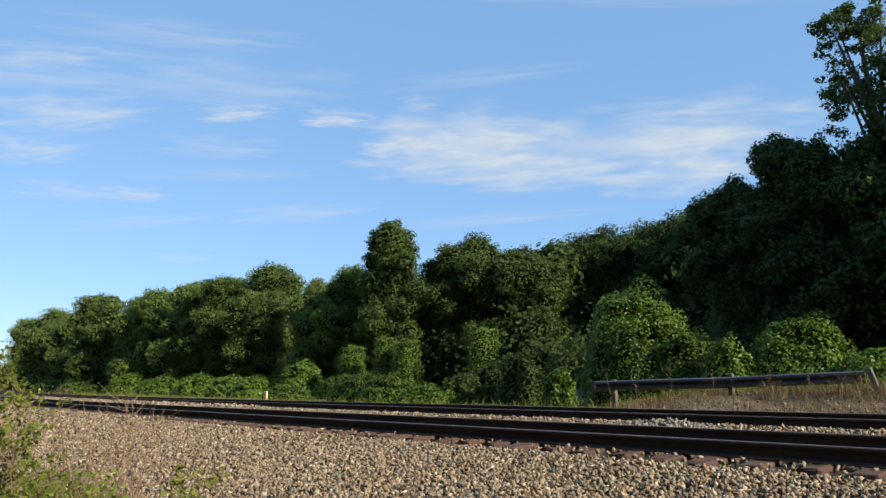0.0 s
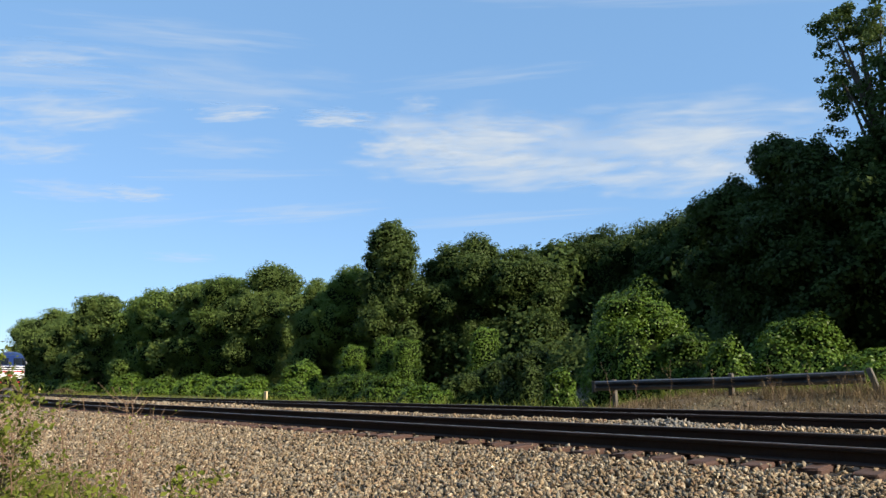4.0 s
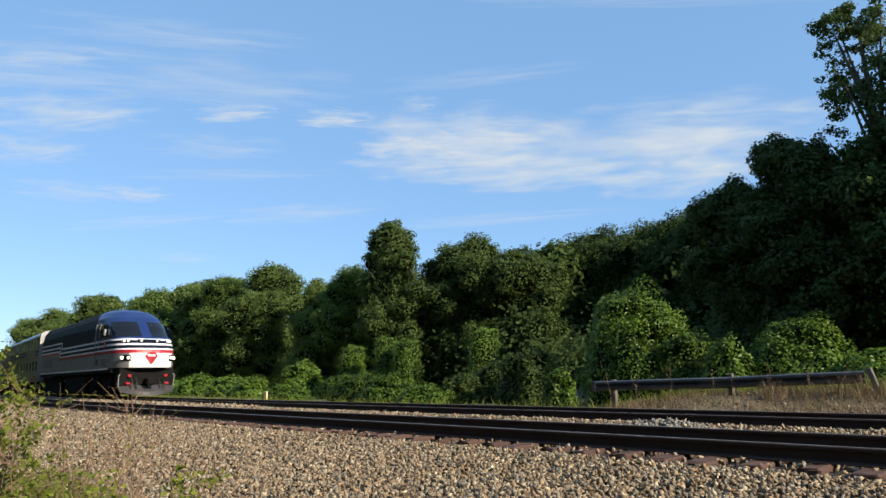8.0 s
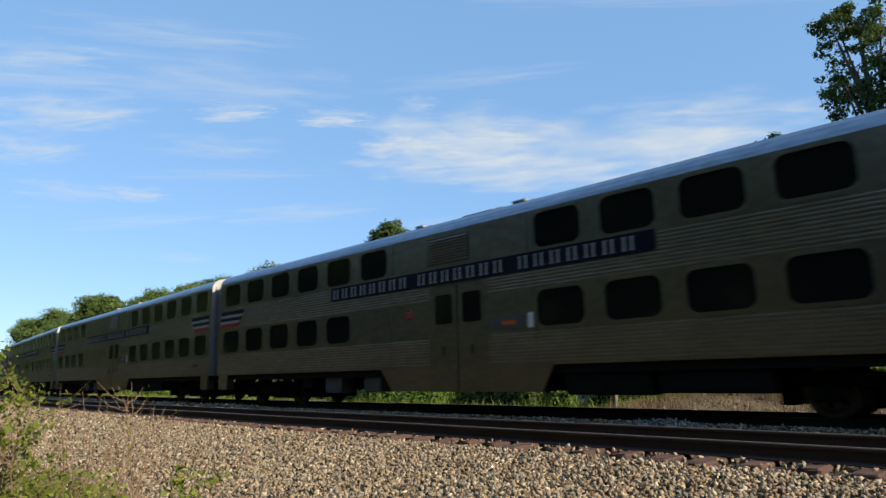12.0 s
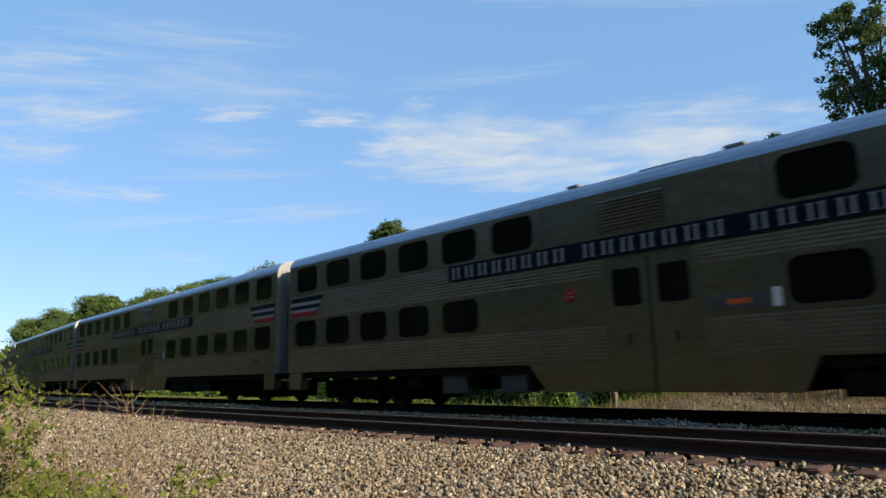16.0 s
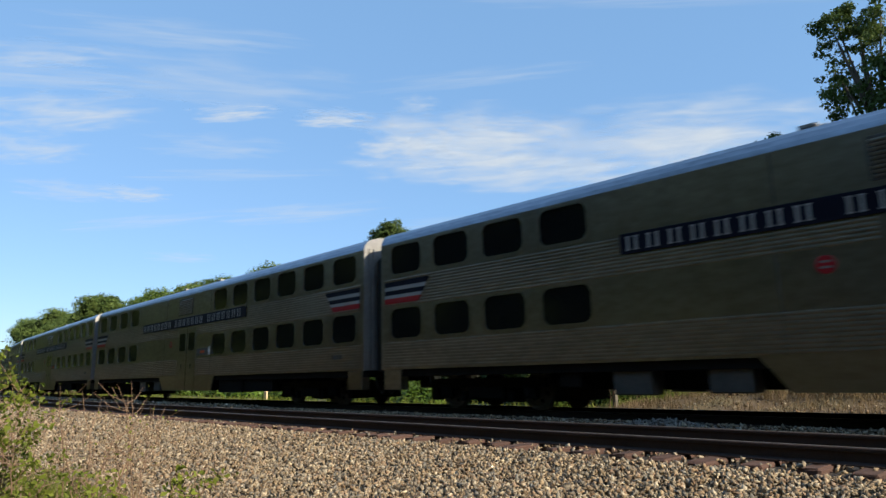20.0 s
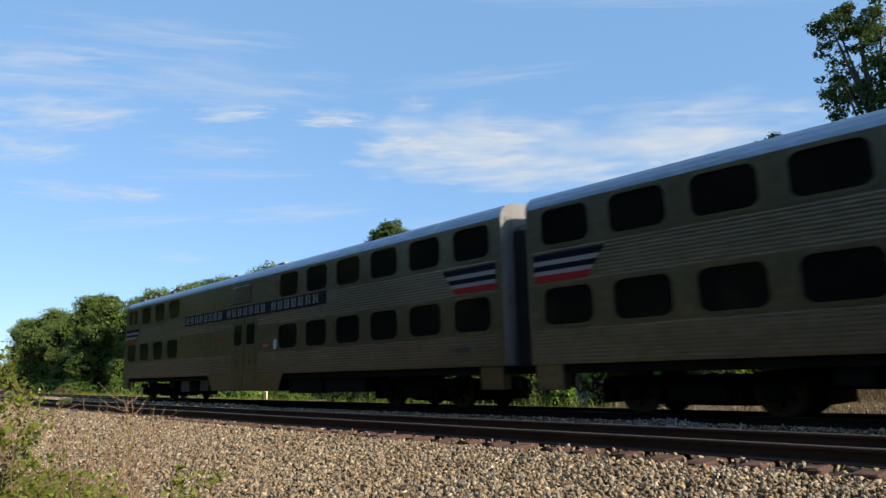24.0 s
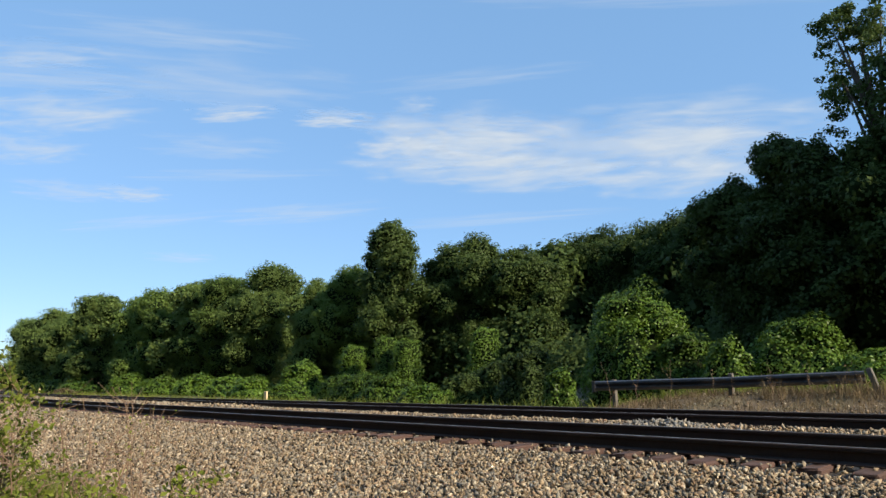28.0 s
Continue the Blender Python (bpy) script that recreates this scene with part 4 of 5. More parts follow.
def mound(name, label, x, y, top, rx, ry, seed, leaf, material, count, upright=0.0, lumps=9):
    """A heap of climbing vine over hidden bushes: lobes from the ground up, clothed in leaves."""
    rng = np.random.default_rng(seed)
    z0 = ground_z(x, y) - 0.05
    h = top - z0
    thing = tagged(new(name), label, "shrub")
    thing.location = (x, y, z0)
    if upright:
        lobes = [(0.06 * rx * math.sin(k * 2.2 + x), 0, h * g, rx * w, ry * w, h * 0.24) for k, (g, w) in enumerate(((0.2, 0.95), (0.4, 0.92), (0.58, 0.88), (0.76, 0.84)))]
        ring, tall = 0.5, 0.5
    else:
        lobes = [(0, 0, 0, rx * 0.85, ry * 0.85, h * 0.93)]
        ring, tall = 0.6, 0.75
    for i in range(lumps):
        a = 2 * math.pi * i / lumps + rng.uniform(-0.3, 0.3)
        d = ring * rng.uniform(0.7, 1.15)
        hh = h * tall * rng.uniform(0.6, 1.1)
        lobes.append((rx * d * math.cos(a), ry * d * math.sin(a), hh * 0.25, rx * rng.uniform(0.25, 0.4), ry * rng.uniform(0.25, 0.4), hh * 0.75))
    for i in range(lumps + 4 if not upright else 4):
        a, d = rng.uniform(0, 6.28), rng.uniform(0.1, 0.7)
        s = min(rx, ry, h) * rng.uniform(0.12, 0.24)
        lobes.append((0.85 * rx * d * math.cos(a), 0.85 * ry * d * math.sin(a), h * (0.95 * math.sqrt(1 - d * d) if not upright else 0.9) - 0.6 * s, s * 1.3, s * 1.3, s))
    for i in range(5):
        a = rng.uniform(0, 6.28)
        f = Form()
        f.tube([(0.1 * math.cos(a), 0.1 * math.sin(a), 0), (0.4 * rx * math.cos(a), 0.4 * ry * math.sin(a), h * 0.6)], [0.035, 0.012], 5)
        part("stem", f.mesh("stem", M_BARK), thing)
    pts, out = lobe_points(rng, lobes, count)
    keep = pts[:, 2] > 0.02
    foliage = part("foliage", cards("foliage", leaves(rng, pts[keep], out[keep], leaf, slim=0.85), 4, material), thing)
    part("inner_foliage", core_mesh(rng, lobes, L_CORE, 0.72), foliage, "near-black lumps painted as the shade inside the mound")
    return thing


BROAD = "tall green broadleaf tree draped in vines"
TREES = [  # x, y, top, radius
    (-169.2, 36.6, 15.4, 6.2), (-153.9, 40.9, 14.9, 6.5), (-140.4, 34.0, 14.8, 6.5), (-129.3, 34.7, 12.5, 6.0), (-121.1, 34.1, 13.6, 5.5), (-103.7, 31.9, 13.6, 5.0), (-92.5, 33.5, 12.3, 5.0), (-82.4, 31.2, 12.0, 4.6), (-74.1, 32.1, 11.9, 4.2), (-67.3, 32.6, 12.1, 4.4), (-59.8, 33.7, 12.5, 4.4), (-52.3, 34.7, 9.8, 3.6), (-46.7, 34.8, 10.5, 3.8), (-39.9, 33.5, 13.2, 2.9), (-38.5, 38.1, 10.8, 3.2), (-35.3, 38.4, 11.8, 3.4), (-31.2, 39.2, 10.3, 3.2), (-35.5, 50.2, 12.6, 4.1), (-29.3, 47.8, 12.8, 4.4), (-24.7, 47.2, 12.2, 4.4), (-21.3, 46.0, 12.2, 3.6), (-18.0, 44.5, 12.3, 3.8), (-12.5, 33.5, 10.2, 2.3), (-9.8, 32.5, 11.6, 2.5), (-8.2, 31.2, 10.4, 2.5)]
for i, (x, y, top, r) in enumerate(TREES):
    far = x < -70
    # leaf tone by place: lit on the left, shade-tinted towards the right
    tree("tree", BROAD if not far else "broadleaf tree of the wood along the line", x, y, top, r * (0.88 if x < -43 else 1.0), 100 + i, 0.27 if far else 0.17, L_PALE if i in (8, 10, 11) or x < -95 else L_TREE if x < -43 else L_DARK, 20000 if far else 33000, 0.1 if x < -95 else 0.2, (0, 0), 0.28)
# a second row that closes the wood
for i in range(16):
    x = -170 + i * 11.5
    y = 45 + (8 if x < -90 else 0) + 3 * math.sin(i * 2.1) - max(0, (x + 30) * 0.12)
    tree("tree", "tree deeper in the wood, shade tinted into its leaves", x, y, 10.5 + 1.2 * math.sin(i * 1.7), 5.2, 200 + i, 0.48, L_DARK, 4500, 0.03)
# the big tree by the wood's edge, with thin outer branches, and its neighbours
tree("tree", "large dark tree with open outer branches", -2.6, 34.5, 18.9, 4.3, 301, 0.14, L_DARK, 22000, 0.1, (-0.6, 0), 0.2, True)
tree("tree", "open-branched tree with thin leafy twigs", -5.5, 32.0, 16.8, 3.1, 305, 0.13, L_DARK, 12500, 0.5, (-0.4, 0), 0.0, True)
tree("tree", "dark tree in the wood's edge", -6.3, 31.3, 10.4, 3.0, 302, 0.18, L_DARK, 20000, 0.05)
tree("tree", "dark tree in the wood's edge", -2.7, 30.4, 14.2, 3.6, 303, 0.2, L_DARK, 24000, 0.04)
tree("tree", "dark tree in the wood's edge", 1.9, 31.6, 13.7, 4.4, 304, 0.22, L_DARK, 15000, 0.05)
# unseen trees right of the view, added to keep sun off the wood
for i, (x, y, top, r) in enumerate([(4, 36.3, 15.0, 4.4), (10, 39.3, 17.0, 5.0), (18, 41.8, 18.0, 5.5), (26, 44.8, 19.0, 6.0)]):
    tree("tree", "tall unseen tree of the wood's edge, added to shade its neighbours", x, y, top, r, 310 + i, 0.5, L_DARK, 9000, 0.04)
# woods far behind
rng = np.random.default_rng(77)
pts = np.stack([rng.uniform(-230, 70, 16000), 60 + rng.uniform(0, 8, 16000), 10.0 * rng.random(16000) ** 0.8 - 0.5], 1)
pts[:, 1] += np.maximum(0, -pts[:, 0] - 60) * 0.12
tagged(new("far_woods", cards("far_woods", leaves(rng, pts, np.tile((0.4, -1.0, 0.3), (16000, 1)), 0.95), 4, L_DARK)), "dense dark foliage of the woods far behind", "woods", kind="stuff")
# undergrowth between the trunks, in the shade-tinted leaf tone
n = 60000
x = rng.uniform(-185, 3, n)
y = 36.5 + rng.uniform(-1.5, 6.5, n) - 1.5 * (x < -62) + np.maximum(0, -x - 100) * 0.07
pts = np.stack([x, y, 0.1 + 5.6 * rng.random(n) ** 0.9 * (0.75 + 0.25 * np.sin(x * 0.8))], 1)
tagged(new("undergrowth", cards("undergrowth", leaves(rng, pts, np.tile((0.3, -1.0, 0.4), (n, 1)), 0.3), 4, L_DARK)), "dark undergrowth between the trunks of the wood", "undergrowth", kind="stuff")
# unseen trees added behind the camera, all along the near side, to darken reflections
for i in range(34):
    x = -300 + i * 11.0 + 1.5 * math.sin(i * 3.3)
    if x < -55:
        tree("tree", "tall unseen tree on the near bank, added to darken the train's reflections", x, bend(x)[0] - 9 - 2 * math.sin(i * 1.9), 17 + 2 * math.sin(i * 2.7), 7.5, 500 + 2 * i, 1.5, L_DARK, 2400, 0.0)
        continue
    for k in range(2):
        tree("tree", "tall unseen tree on the near bank, added to darken the train's reflections", x + 5 * k, bend(x)[0] - 10 - 7.5 * k - 2 * math.sin(i * 1.9 + k), 16 + 3 * k + 2 * math.sin(i * 2.7 + k), 6.5, 500 + 2 * i + k, 1.05, L_DARK, 3200, 0.0)

mound("dry_brush", "low heap of dry brown brush beside the track", -85.2, 22.4, 0.34, 4.5, 1.1, 390, 0.16, L_STRAW, 2600)
VINE = "mound of bright green climbing vine over bushes"
for i, (x, y, top, rx, ry, count, up) in enumerate([
        (-131.3, 30.7, 1.95, 7, 3, 5000, 0), (-114.9, 28.4, 1.38, 6.5, 2.6, 4500, 0), (-103.7, 29.1, 1.87, 6, 2.2, 4500, 0), (-94.7, 26.4, 1.03, 5.5, 2.4, 4000, 0), (-78.3, 27.1, 1.78, 5.0, 2.4, 5000, 0), (-67.9, 26.5, 1.40, 4.5, 2.2, 4000, 0), (-58.7, 26.3, 1.40, 3.6, 2.0, 5000, 0), (-51.6, 25.7, 1.18, 3.0, 1.8, 4000, 0), (-45.9, 24.8, 1.06, 2.8, 1.8, 5000, 0),
        (-42.2, 26.7, 2.05, 2.2, 1.9, 5000, 0), (-36.9, 27.4, 3.19, 1.1, 1.1, 7000, 1), (-33.0, 27.2, 3.58, 0.95, 1.0, 6000, 1), (-31.0, 27.2, 3.30, 1.1, 1.1, 7000, 1), (-23.4, 26.0, 3.46, 0.95, 1.0, 7000, 1), (-38.2, 23.0, 0.49, 3.2, 1.2, 4000, 0),
        (-29.5, 22.5, 1.04, 3.0, 1.5, 6000, 0), (-26.5, 21.9, 0.94, 2.4, 1.4, 5000, 0), (-23.2, 21.3, 0.44, 2.0, 1.1, 4000, 0), (-34.2, 24.5, 0.99, 2.2, 1.5, 5000, 0), (-22.1, 22.9, 0.90, 1.7, 1.2, 5000, 0), (-17.6, 22.4, 1.91, 1.9, 1.5, 9000, 0), (-20.9, 24.4, 1.52, 2.0, 1.6, 6000, 0),
        (-13.5, 18.8, 1.00, 0.75, 0.6, 2500, 0), (-13.5, 23.9, 4.21, 2.6, 2.2, 22000, 0), (-10.9, 23.1, 2.16, 1.6, 1.4, 9000, 0), (-9.2, 22.3, 1.90, 1.0, 1.0, 5000, 0), (-7.4, 24.0, 2.47, 2.2, 1.6, 11000, 0), (-4.7, 22.5, 1.34, 1.8, 1.4, 6000, 0), (-2.0, 23.0, 1.45, 2.0, 1.5, 4000, 0)]):
    # three heaps get their shade from the darker leaf colour
    mound("vine_mound", "heap of climbing vine, shade tinted into its dark leaves" if x in (-17.6, -20.9, -22.1) else VINE if not up else "upright column of climbing vine over a stump", x, y, top, rx, ry, 400 + i, 0.17 if x < -40 else 0.075 if up else 0.09, L_DARK if x in (-17.6, -20.9, -22.1) else L_KUDZU, int(count * 2.0), up)


# ---- clouds: thin streaks that drift slowly ----
def cloud_mat(density):
    m = bpy.data.materials.new("cirrus")
    m.use_nodes = True
    n, link = m.node_tree.nodes, m.node_tree.links.new
    n.remove(n["Principled BSDF"])
    tc, mp, grad, noi, fine = (n.new("ShaderNode" + k) for k in ("TexCoord", "Mapping", "TexGradient", "TexNoise", "TexNoise"))
    grad.gradient_type = "SPHERICAL"
    info = n.new("ShaderNodeObjectInfo")
    warp, half, bent = n.new("ShaderNodeTexNoise"), n.new("ShaderNodeVectorMath"), n.new("ShaderNodeVectorMath")
    warp.inputs["Scale"].default_value, warp.inputs["Detail"].default_value = 1.6, 5.0
    link(tc.outputs["Object"], warp.inputs["Vector"])
    half.operation, bent.operation = "SUBTRACT", "MULTIPLY_ADD"
    link(warp.outputs["Color"], half.inputs[0])
    half.inputs[1].default_value = (0.5, 0.5, 0.5)
    link(half.outputs[0], bent.inputs[0])
    bent.inputs[1].default_value = (1.3, 1.3, 0)
    link(tc.outputs["Object"], bent.inputs[2])
    link(bent.outputs[0], grad.inputs[0])
    link(tc.outputs["Object"], mp.inputs[0])
    mp.inputs["Scale"].default_value = (1.3, 2.0, 1)
    mp.inputs["Rotation"].default_value = (0, 0, 0.35)
    link(info.outputs["Random"], mp.inputs["Location"])
    for t, s, d in ((noi, 1.1, 7.0), (fine, 2.6, 8.0)):
        link(mp.outputs[0], t.inputs["Vector"])
        t.inputs["Scale"].default_value, t.inputs["Detail"].default_value, t.inputs["Distortion"].default_value = s, d, 0.9
    a, b, r = n.new("ShaderNodeMath"), n.new("ShaderNodeMath"), n.new("ShaderNodeMapRange")
    a.operation, b.operation = "MULTIPLY_ADD", "MULTIPLY_ADD"
    link(noi.outputs[0], a.inputs[0])
    a.inputs[1].default_value = 1.5
    link(grad.outputs[0], a.inputs[2])
    link(fine.outputs[0], b.inputs[0])
    b.inputs[1].default_value = 0.6
    link(a.outputs[0], b.inputs[2])
    link(b.outputs[0], r.inputs[0])
    r.interpolation_type = "SMOOTHSTEP"
    r.inputs[1].default_value, r.inputs[2].default_value, r.inputs[4].default_value = 1.18, 2.35, density
    edge, mul = n.new("ShaderNodeMapRange"), n.new("ShaderNodeMath")
    link(grad.outputs[0], edge.inputs[0])
    edge.inputs[2].default_value = 0.35
    mul.operation = "MULTIPLY"
    link(r.outputs[0], mul.inputs[0]), link(edge.outputs[0], mul.inputs[1])
    em, tr, mix = n.new("ShaderNodeEmission"), n.new("ShaderNodeBsdfTransparent"), n.new("ShaderNodeMixShader")
    em.inputs[0].default_value, em.inputs[1].default_value = (0.84, 0.92, 1.0, 1), 0.56
    link(mul.outputs[0], mix.inputs[0]), link(tr.outputs[0], mix.inputs[1]), link(em.outputs[0], mix.inputs[2])
    link(mix.outputs[0], n["Material Output"].inputs[0])
    return m


CLOUDS = []
SKY_MATS = {}
for x, y, a, b, dens in [(-1359, 1460, 365, 286, 1.00), (-1200, 1795, 384, 287, 0.80), (-909, 2147, 344, 379, 0.95), (-778, 1820, 392, 216, 0.85), (-1174, 1436, 214, 133, 0.90), (-1407, 1259, 145, 163, 0.90), (-1528, 322, 168, 58, 0.60), (-1852, 444, 253, 114, 0.75), (-2229, 439, 199, 121, 0.70), (-1565, 775, 129, 52, 0.80), (-1418, 1005, 117, 62, 0.90), (-1427, 666, 336, 122, 0.45), (-2674, 672, 202, 141, 0.55), (-2564, 870, 138, 103, 0.75), (-2405, 1520, 393, 150, 0.50), (-1935, 2265, 612, 104, 0.40),
        (-457, 1174, 407, 42, 0.35), (-1711, 327, 322, 64, 0.45), (-1294, 498, 283, 54, 0.4), (-2110, 1053, 370, 67, 0.35), (-1009, 1126, 292, 44, 0.3), (-3022, 1085, 473, 101, 0.4), (-1228, 1130, 65, 52, 0.50), (-1904, 883, 227, 101, 0.40), (-3845, 1595, 214, 152, 0.45)]:
    dens = min(1.0, dens if dens > 0.7 else dens * 0.85)
    if dens not in SKY_MATS:
        SKY_MATS[dens] = cloud_mat(dens)
    f = Form()
    f.quad_strip([[(px, py, 0.02 * math.sin(3 * px + 2 * py)) for px in np.linspace(-1, 1, 7)] for py in np.linspace(-1, 1, 5)], closed=False)
    ob = tagged(new("cloud", f.mesh("cloud", SKY_MATS[dens], smooth=True)), "thin white streak of high cloud", "cloud", "clouds in the sky")
    ob.scale = (a * 1.35, b * 1.5, 60)
    ob.location = (x, y, 700 + len(CLOUDS) * 1.5)
    CLOUDS.append((ob, Vector((x, y, 700 + len(CLOUDS) * 1.5)), 45.0 + 14 * math.sin(5.3 * len(CLOUDS))))


# ---- the line: ties and ballast ----
def tie_mesh(i):
    r = random.Random(i)
    f = Form()
    l = 1.27 + r.uniform(-0.06, 0.08)
    f.box(-0.115, 0.115, -l, 1.3, -0.18, 0.0, 0.02)
    me = f.mesh("railway_tie", M_TIE)
    for v in me.vertices:
        v.co += Vector((r.uniform(-1, 1), r.uniform(-1, 1) * 2, r.uniform(-1, 1))) * 0.008
    return me


TIES = [tie_mesh(i) for i in range(5)]
rest = Form()
r = random.Random(5)
for yc, zc in ((NEAR_TRACK, NEAR_DROP - 0.18), (FAR_TRACK, -0.18)):
    x = -200.0
    while x < 60:
        b, slope = bend(x)
        if -36 < x < 7:
            ob = tagged(new("railway_tie", TIES[r.randrange(5)]), "weathered brown wooden railway tie half buried in ballast", "railway tie", "ties of the track")
            ob.matrix_basis = pose(x + r.uniform(-0.04, 0.04), yc + b + r.uniform(-0.05, 0.05), zc + r.uniform(-0.012, 0.004), 0, r.uniform(-2, 2), r.uniform(-1.5, 1.5))
        else:
            rest.plank(x - 0.115, x + 0.115, yc + b - 1.3, yc + b + 1.3, zc - 0.15, zc)
        x += 0.53
tagged(new("far_ties", rest.mesh("far_ties", M_TIE)), "wooden ties of the track farther off", "railway ties", kind="stuff")

CHIP = np.array([(1, 0, 0), (-1, 0, 0), (0, 1, 0), (0, -1, 0), (0, 0, 1), (0, 0, -1)], float) * 1.3
CHIP_FACES = np.array([(0, 2, 4), (2, 1, 4), (1, 3, 4), (3, 0, 4), (2, 0, 5), (1, 2, 5), (3, 1, 5), (0, 3, 5)])


def stones(name, label, x, y, z, size, seed, material, kind="stuff"):
    """Angular broken stones at the places given, joined."""
    rng = np.random.default_rng(seed)
    n = len(x)
    c = CHIP[None] * rng.uniform(0.65, 1.15, (n, 1, 3)) * np.array([1.4, 0.9, 0.5]) + rng.normal(size=(n, 6, 3)) * 0.22
    u = unit(rng.normal(size=(n, 3)))
    v = unit(np.cross(u, rng.normal(size=(n, 3))))
    w = np.cross(u, v)
    c = np.einsum("nij,njk->nik", c, np.stack([u, v, w], 1)) * (size[:, None, None] * 0.5)
    c += np.stack([x, y, z], 1)[:, None]
    me = bpy.data.meshes.new(name)
    me.vertices.add(n * 6)
    me.vertices.foreach_set("co", c.astype(np.float32).ravel())
    faces = (CHIP_FACES[None] + 6 * np.arange(n)[:, None, None]).astype(np.int32).ravel()
    me.loops.add(len(faces))
    me.loops.foreach_set("vertex_index", faces)
    me.polygons.add(n * 8)
    me.polygons.foreach_set("loop_start", np.arange(0, n * 24, 3, dtype=np.int32))
    me.materials.append(material)
    me.update(calc_edges=True)
    return tagged(new(name, me), label, "ballast" if kind else "", kind=kind)


def scatter(rng, n, x0, x1, v0, v1, lift=0.0):
    x, v = rng.uniform(x0, x1, n), rng.uniform(v0, v1, n)
    b = np.array([bend(t)[0] for t in x])
    y = v + b
    z = np.array([ground_z(p, q) for p, q in zip(x, y)]) + lift
    return x, y, z


rng = np.random.default_rng(11)
for name, n, x0, x1, v0, v1, s0, s1 in (
        ("ballast_stones", 46000, -9, 2.5, 3.0, 7.16, 0.028, 0.06), ("ballast_stones", 8000, -10, -4, 1.4, 3.0, 0.03, 0.065), ("ballast_stones", 30000, -18, -9, 1.8, 7.16, 0.032, 0.065), ("ballast_stones", 16000, -34, -18, 2.2, 7.2, 0.05, 0.1), ("ballast_stones", 6000, -75, -34, 2.0, 7.4, 0.1, 0.18),
        ("ballast_stones", 7000, -20, 5, 10.0, 11.5, 0.035, 0.07), ("ballast_stones", 1500, -13, 5, 15.2, 17.6, 0.025, 0.06), ("ballast_stones", 4500, -60, -20, 9.9, 11.5, 0.07, 0.12), ("ballast_stones", 5000, -20, 5, 7.35, 9.9, 0.04, 0.07), ("ballast_stones", 3000, -24, 5, 14.0, 16.4, 0.03, 0.065)):
    x, y, z = scatter(rng, n, x0, x1, v0, v1, 0.006)
    stones(name, "loose tan and grey ballast stones", x, y, z + rng.uniform(-0.25, 0.75, n) * s1, rng.uniform(s0, s1, n), int(n), M_STONE)
# the nearest stones, each its own piece
GROUND = bpy.data.objects["ground"]
CHIPS = []
for i in range(6):
    o = stones("stone", "", np.zeros(1), np.zeros(1), np.zeros(1), np.full(1, 0.055 + 0.006 * i), 900 + i, M_STONE, "")
    CHIPS.append(o.data)
    bpy.data.objects.remove(o)
x, y, z = scatter(rng, 280, -5.4, -1.4, 4.7, 6.8, 0.03)
for i in range(280):
    ob = part("stone", CHIPS[i % 6], GROUND)
    ob.matrix_basis = pose(x[i], y[i], z[i], 40 * math.sin(i), 30 * math.cos(2 * i), 57 * i % 360)
n = 420
x, y = rng.normal(-5.6, 0.55, n), rng.normal(10.75, 0.2, n)
z = -0.14 + 0.14 * np.exp(-((x + 5.6) / 0.55) ** 2 - ((y - 10.75) / 0.25) ** 2) * rng.random(n)
stones("stone_heap", "small heap of fresh grey stones between the tracks", x, y, z, rng.uniform(0.05, 0.09, n), 3, M_STONE_GREY)


# ---- guard rail on the bank ----
def guard_rail():
    thing = tagged(new("guard_rail"), "long grey steel guard rail on posts, sagging at its end", "guard rail")
    path = [(-10.9, 17.0, 0.56), (-9.0, 17.0, 0.6), (-7.05, 17.05, 0.63), (-5.4, 17.1, 0.69), (-4.0, 17.15, 0.73)]
    prof = [(0.0, 0.0), (-0.07, -0.03), (-0.08, -0.08), (-0.02, -0.12), (0.0, -0.14), (-0.02, -0.16), (-0.08, -0.2), (-0.07, -0.25), (0.0, -0.28)]
    f = Form()
    f.quad_strip([[(x, y + dy, z + dz) for dy, dz in prof] + [(x, y + dy + 0.012, z + dz) for dy, dz in reversed(prof)] for x, y, z in path], caps=True)
    part("beam", f.mesh("beam", M_GALV), thing, "corrugated steel beam with a bright ridge")
    f = Form()
    x, y, z = path[0]
    f.quad_strip([[(x - 0.02 - 0.13 * math.sin(math.pi * k / 6), y - 0.09 * math.cos(math.pi * k / 6) + 0.02, z + d) for d in (0.01, -0.32)] for k in range(7)], closed=False)
    part("end_piece", f.mesh("end_piece", M_GALV), thing, "rounded flared end of the beam")
    for x, y, z, tilt in ((-10.35, 17.1, 0.6, 0), (-6.98, 17.15, 0.72, 3), (-3.95, 17.3, 0.78, -14)):
        f = Form()
        g = ground_z(x, y)
        f.box(-0.055, 0.055, -0.07, 0.07, g - z - 0.2, 0.0, 0.012)
        part("post", f.mesh("post", M_POST), thing, m=pose(x, y, z, 0, tilt, 0))
    return thing


guard_rail()
for x, y, h, w in ((-36.1, 20.4, 0.62, 0.16), (-90.3, 21.1, 0.8, 0.18)):
    f = Form()
    f.box(-w, w, -0.05, 0.05, -0.2, h, 0.02)
    ob = tagged(new("marker_post", f.mesh("marker_post", M_MARK)), "short pale marker post beside the track", "post")
    ob.location = (x, y, ground_z(x, y))
    f = Form()
    f.box(-w - 0.02, w + 0.02, -0.07, 0.07, -0.1, 0.12, 0.02)
    part("foot", f.mesh("foot", M_ORANGE if h < 0.7 else M_POST), ob)


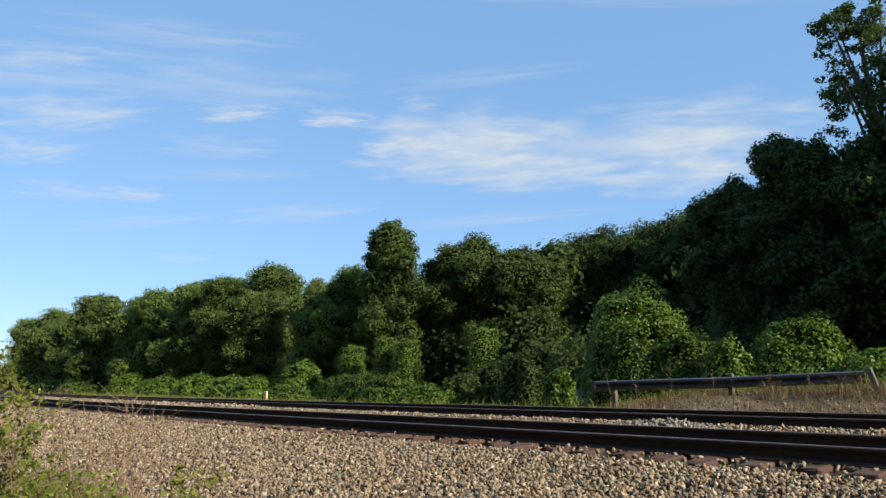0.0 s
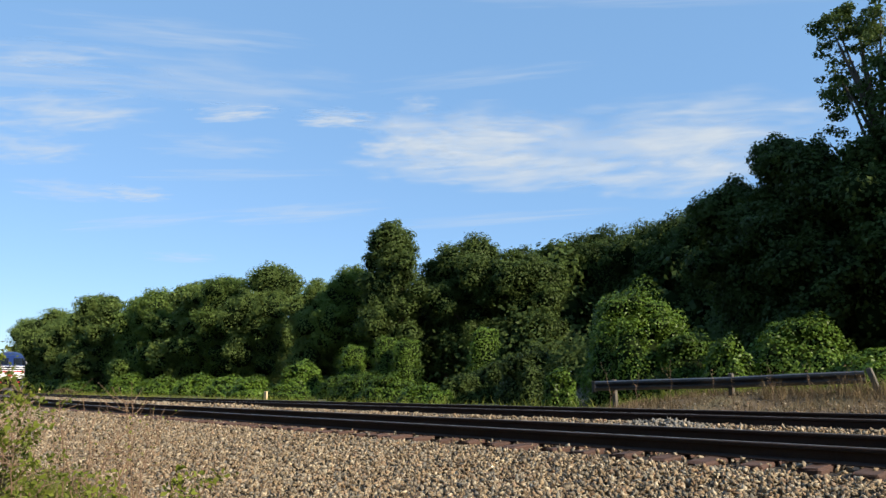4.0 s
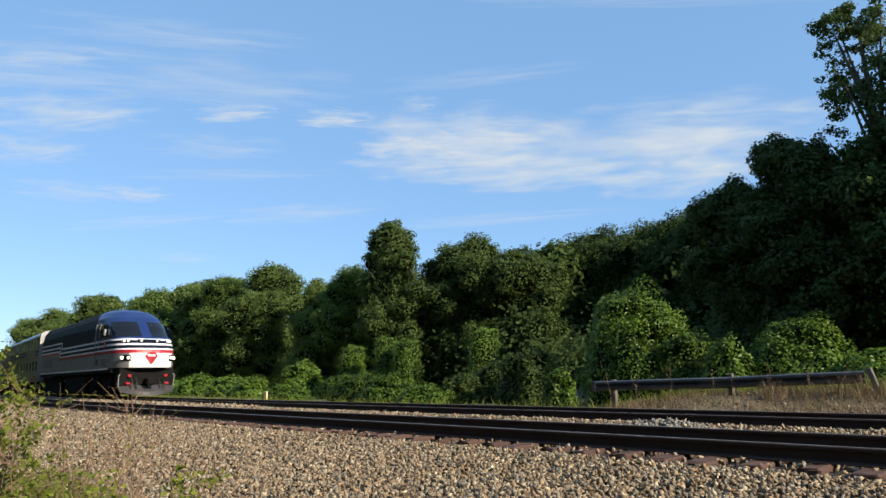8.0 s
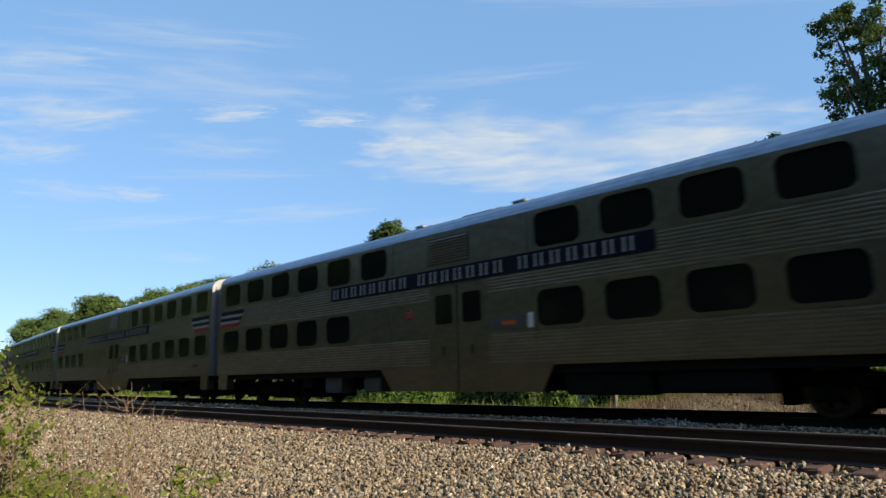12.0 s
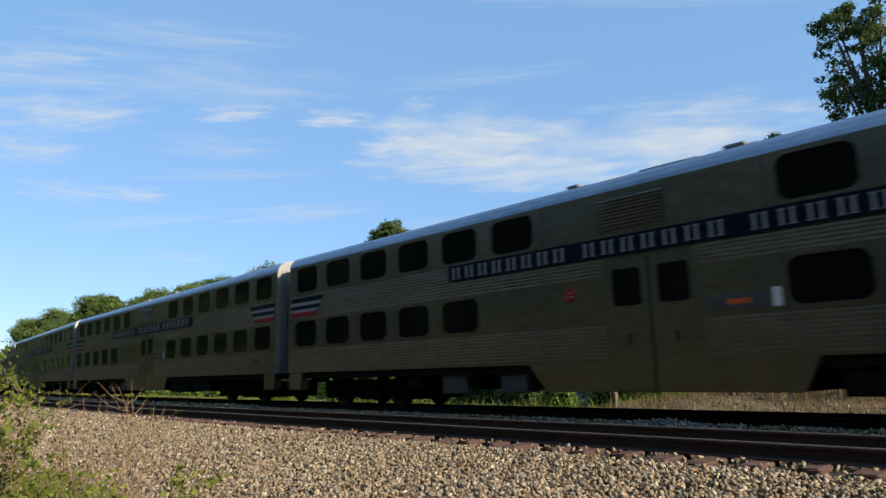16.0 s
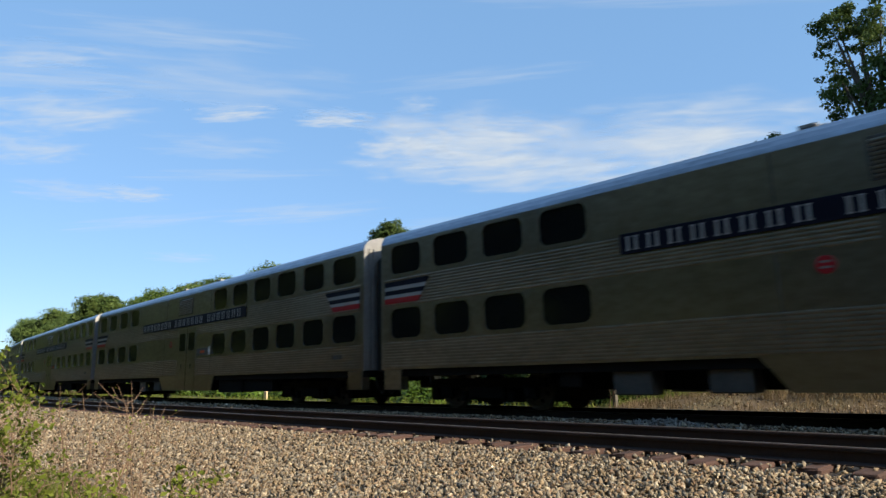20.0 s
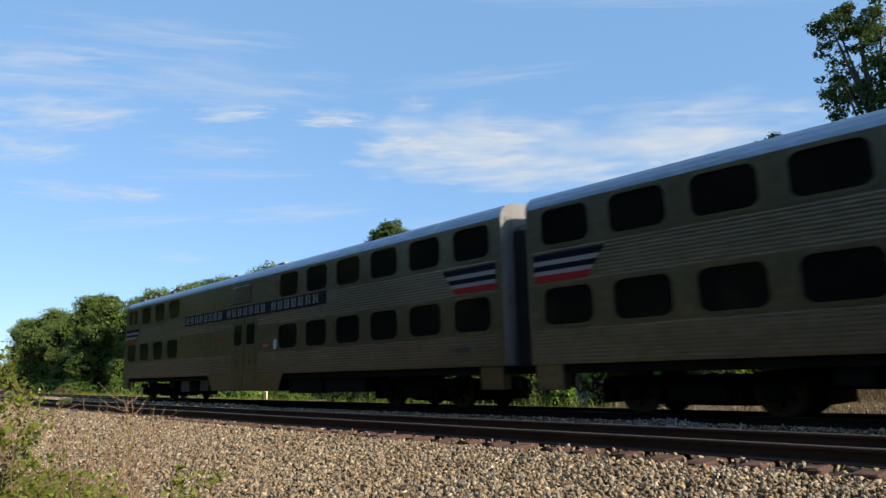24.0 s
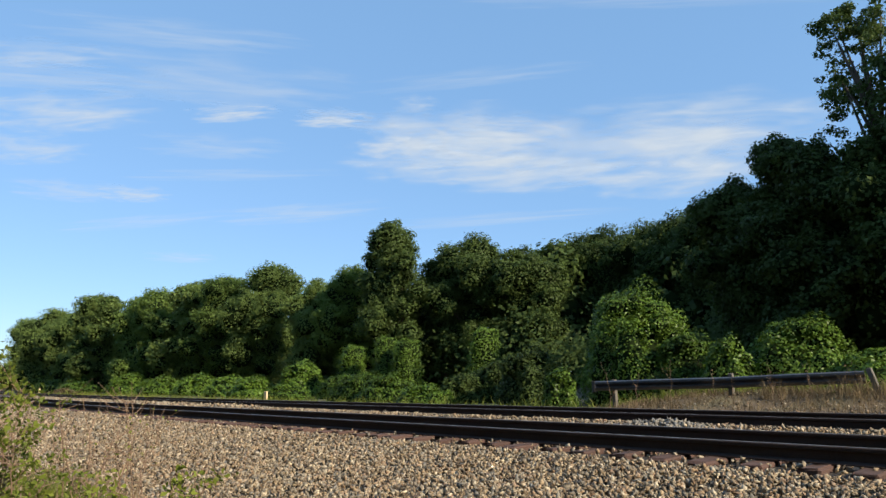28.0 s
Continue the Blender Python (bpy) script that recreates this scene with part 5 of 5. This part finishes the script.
# ---- grass, weeds and dry stems ----
def blades(rng, x, y, z, h, lean, width):
    """Narrow bent blades, two quads each."""
    n = len(x)
    a = rng.uniform(0, 2 * math.pi, n)
    side = np.stack([np.cos(a), np.sin(a), np.zeros(n)], 1) * width[:, None]
    tip = np.stack([rng.normal(size=n) * lean, rng.normal(size=n) * lean, np.ones(n)], 1) * h[:, None]
    p = np.stack([x, y, z], 1)
    mid = p + tip * np.array([0.35, 0.35, 0.6])
    return np.concatenate([np.stack([p - side, p + side, mid + side * 0.7, mid - side * 0.7], 1), np.stack([mid - side * 0.7, mid + side * 0.7, p + tip + side * 0.05, p + tip - side * 0.05], 1)])


def grass(name, label, n, x0, x1, v0, v1, h0, h1, material, seed, lean=0.35, width=0.006):
    rng = np.random.default_rng(seed)
    x, y, z = scatter(rng, n, x0, x1, v0, v1, -0.02)
    clump = 0.5 + 0.5 * np.sin(x * 2.3 + 1.7 * np.sin(y * 3.1)) * np.cos(y * 2.7 + x)
    h = rng.uniform(h0, h1, n) * (0.45 + 0.75 * clump)
    return tagged(new(name, cards(name, blades(rng, x, y, z, h, lean, np.full(n, width)), 4, material)), label, "grass", kind="stuff")


grass("dry_grass", "dry straw-coloured grass along the bank", 9000, -12, 1, 15.6, 18.6, 0.06, 0.28, L_STRAW, 21, 0.45, 0.007)
grass("dry_grass", "tall dry grass below the guard rail", 700, -6.2, -1.8, 16.5, 17.3, 0.22, 0.6, L_STRAW, 22, 0.35, 0.008)
grass("green_grass", "green grass tufts on the bank", 2500, -11.5, 1, 17.7, 20.4, 0.15, 0.5, L_GRASS, 23, 0.4, 0.01)
grass("green_grass", "rough green grass beside the ballast", 15000, -9.5, -3.8, 0.3, 2.5, 0.14, 0.48, L_GRASS, 24, 0.5, 0.007)
grass("green_grass", "rough grass behind the camera", 12000, -30, 14, -8, 1.2, 0.2, 0.6, L_GRASS, 25, 0.5, 0.02)
grass("dry_grass", "thin dry grass beside the ballast", 2500, -12, -4, 1.0, 3.0, 0.15, 0.45, L_STRAW, 26, 0.6, 0.004)
grass("green_grass", "low weeds at the foot of the far bank", 7000, -90, -11, 15.6, 19.5, 0.2, 0.6, L_GRASS, 27, 0.4, 0.02)


def stalk(name, label, x, y, top, seed, branches, leaf, leaf_size, material, spread=0.45, bare=0.5):
    """A wiry weed: a bent main stem, side twigs and a few leaves."""
    rng = np.random.default_rng(seed)
    z0 = ground_z(x, y) - 0.03
    h = top - z0
    thing = tagged(new(name), label, "weed")
    thing.location = (x, y, z0)
    lean = rng.normal(size=2) * 0.25 * h * spread
    main = [Vector((lean[0] * g ** 1.4 + 0.02 * rng.normal(), lean[1] * g ** 1.4 + 0.02 * rng.normal(), h * g)) for g in np.linspace(0, 1, 7)]
    f = Form()
    f.tube(main, [0.008 * (1 - 0.75 * g) for g in np.linspace(0, 1, 7)], 5)
    part("stem", f.mesh("stem", M_TWIG), thing)
    spots, outs = [], []
    for i in range(branches):
        g = rng.uniform(0.25, 0.95)
        k = min(5, int(g * 6))
        p = main[k].lerp(main[k + 1], g * 6 - k)
        d = Vector((rng.normal() * spread, rng.normal() * spread, rng.uniform(0.25, 0.8))).normalized() * h * rng.uniform(0.15, 0.42)
        q = p + d * 0.5 + Vector((0, 0, -0.03 * h))
        f = Form()
        f.tube([p, q, p + d], [0.0045, 0.0035, 0.0015], 4)
        part("twig", f.mesh("twig", M_TWIG), thing)
        for _ in range(leaf):
            s = rng.uniform(bare, 1.05)
            spots.append(p + d * s + Vector(rng.normal(size=3) * 0.025))
            outs.append(d.normalized())
    if spots:
        part("leaves", cards("leaves", leaves(rng, np.array(spots), np.array(outs), leaf_size, loose=1.0), 4, material), thing)
    return thing


r = random.Random(9)
for i in range(34):   # the leafy bush at the edge of the view
    stalk("weed_bush", "leafy yellow-green bush with reddish stems", -7.1 + r.uniform(-0.5, 0.5), 1.1 + r.uniform(-0.4, 0.3), 0.42 + r.uniform(0, 0.5), 600 + i, 14, 17, 0.05, L_WEED)
for i in range(12):   # wiry dry stems before the track
    stalk("dry_weed", "dry brown wiry weed with few leaves", -8.0 + r.uniform(-0.6, 0.7), 2.6 + r.uniform(-0.35, 0.5), 0.3 + r.uniform(0, 0.45), 640 + i, 8, 1, 0.035, L_WEED, 0.6)
for i in range(46):   # low green weeds
    stalk("low_weed", "low green weed beside the ballast", -6.5 + r.uniform(-1.2, 1.7), 1.3 + r.uniform(-0.6, 1.0), -0.25 + r.uniform(0, 0.4), 680 + i, 8, 9, 0.05, L_WEED if i % 3 else L_GRASS, 0.9, 0.2)
for i in range(9):    # thin dry stems by the guard rail
    stalk("dry_weed", "thin dry stem by the guard rail", -10.0 + 0.85 * i + r.uniform(-0.3, 0.3), 16.1 + r.uniform(-0.2, 0.8), 0.75 + r.uniform(-0.1, 0.35), 720 + i, 4, 1, 0.05, L_STRAW, 0.25)

motions()
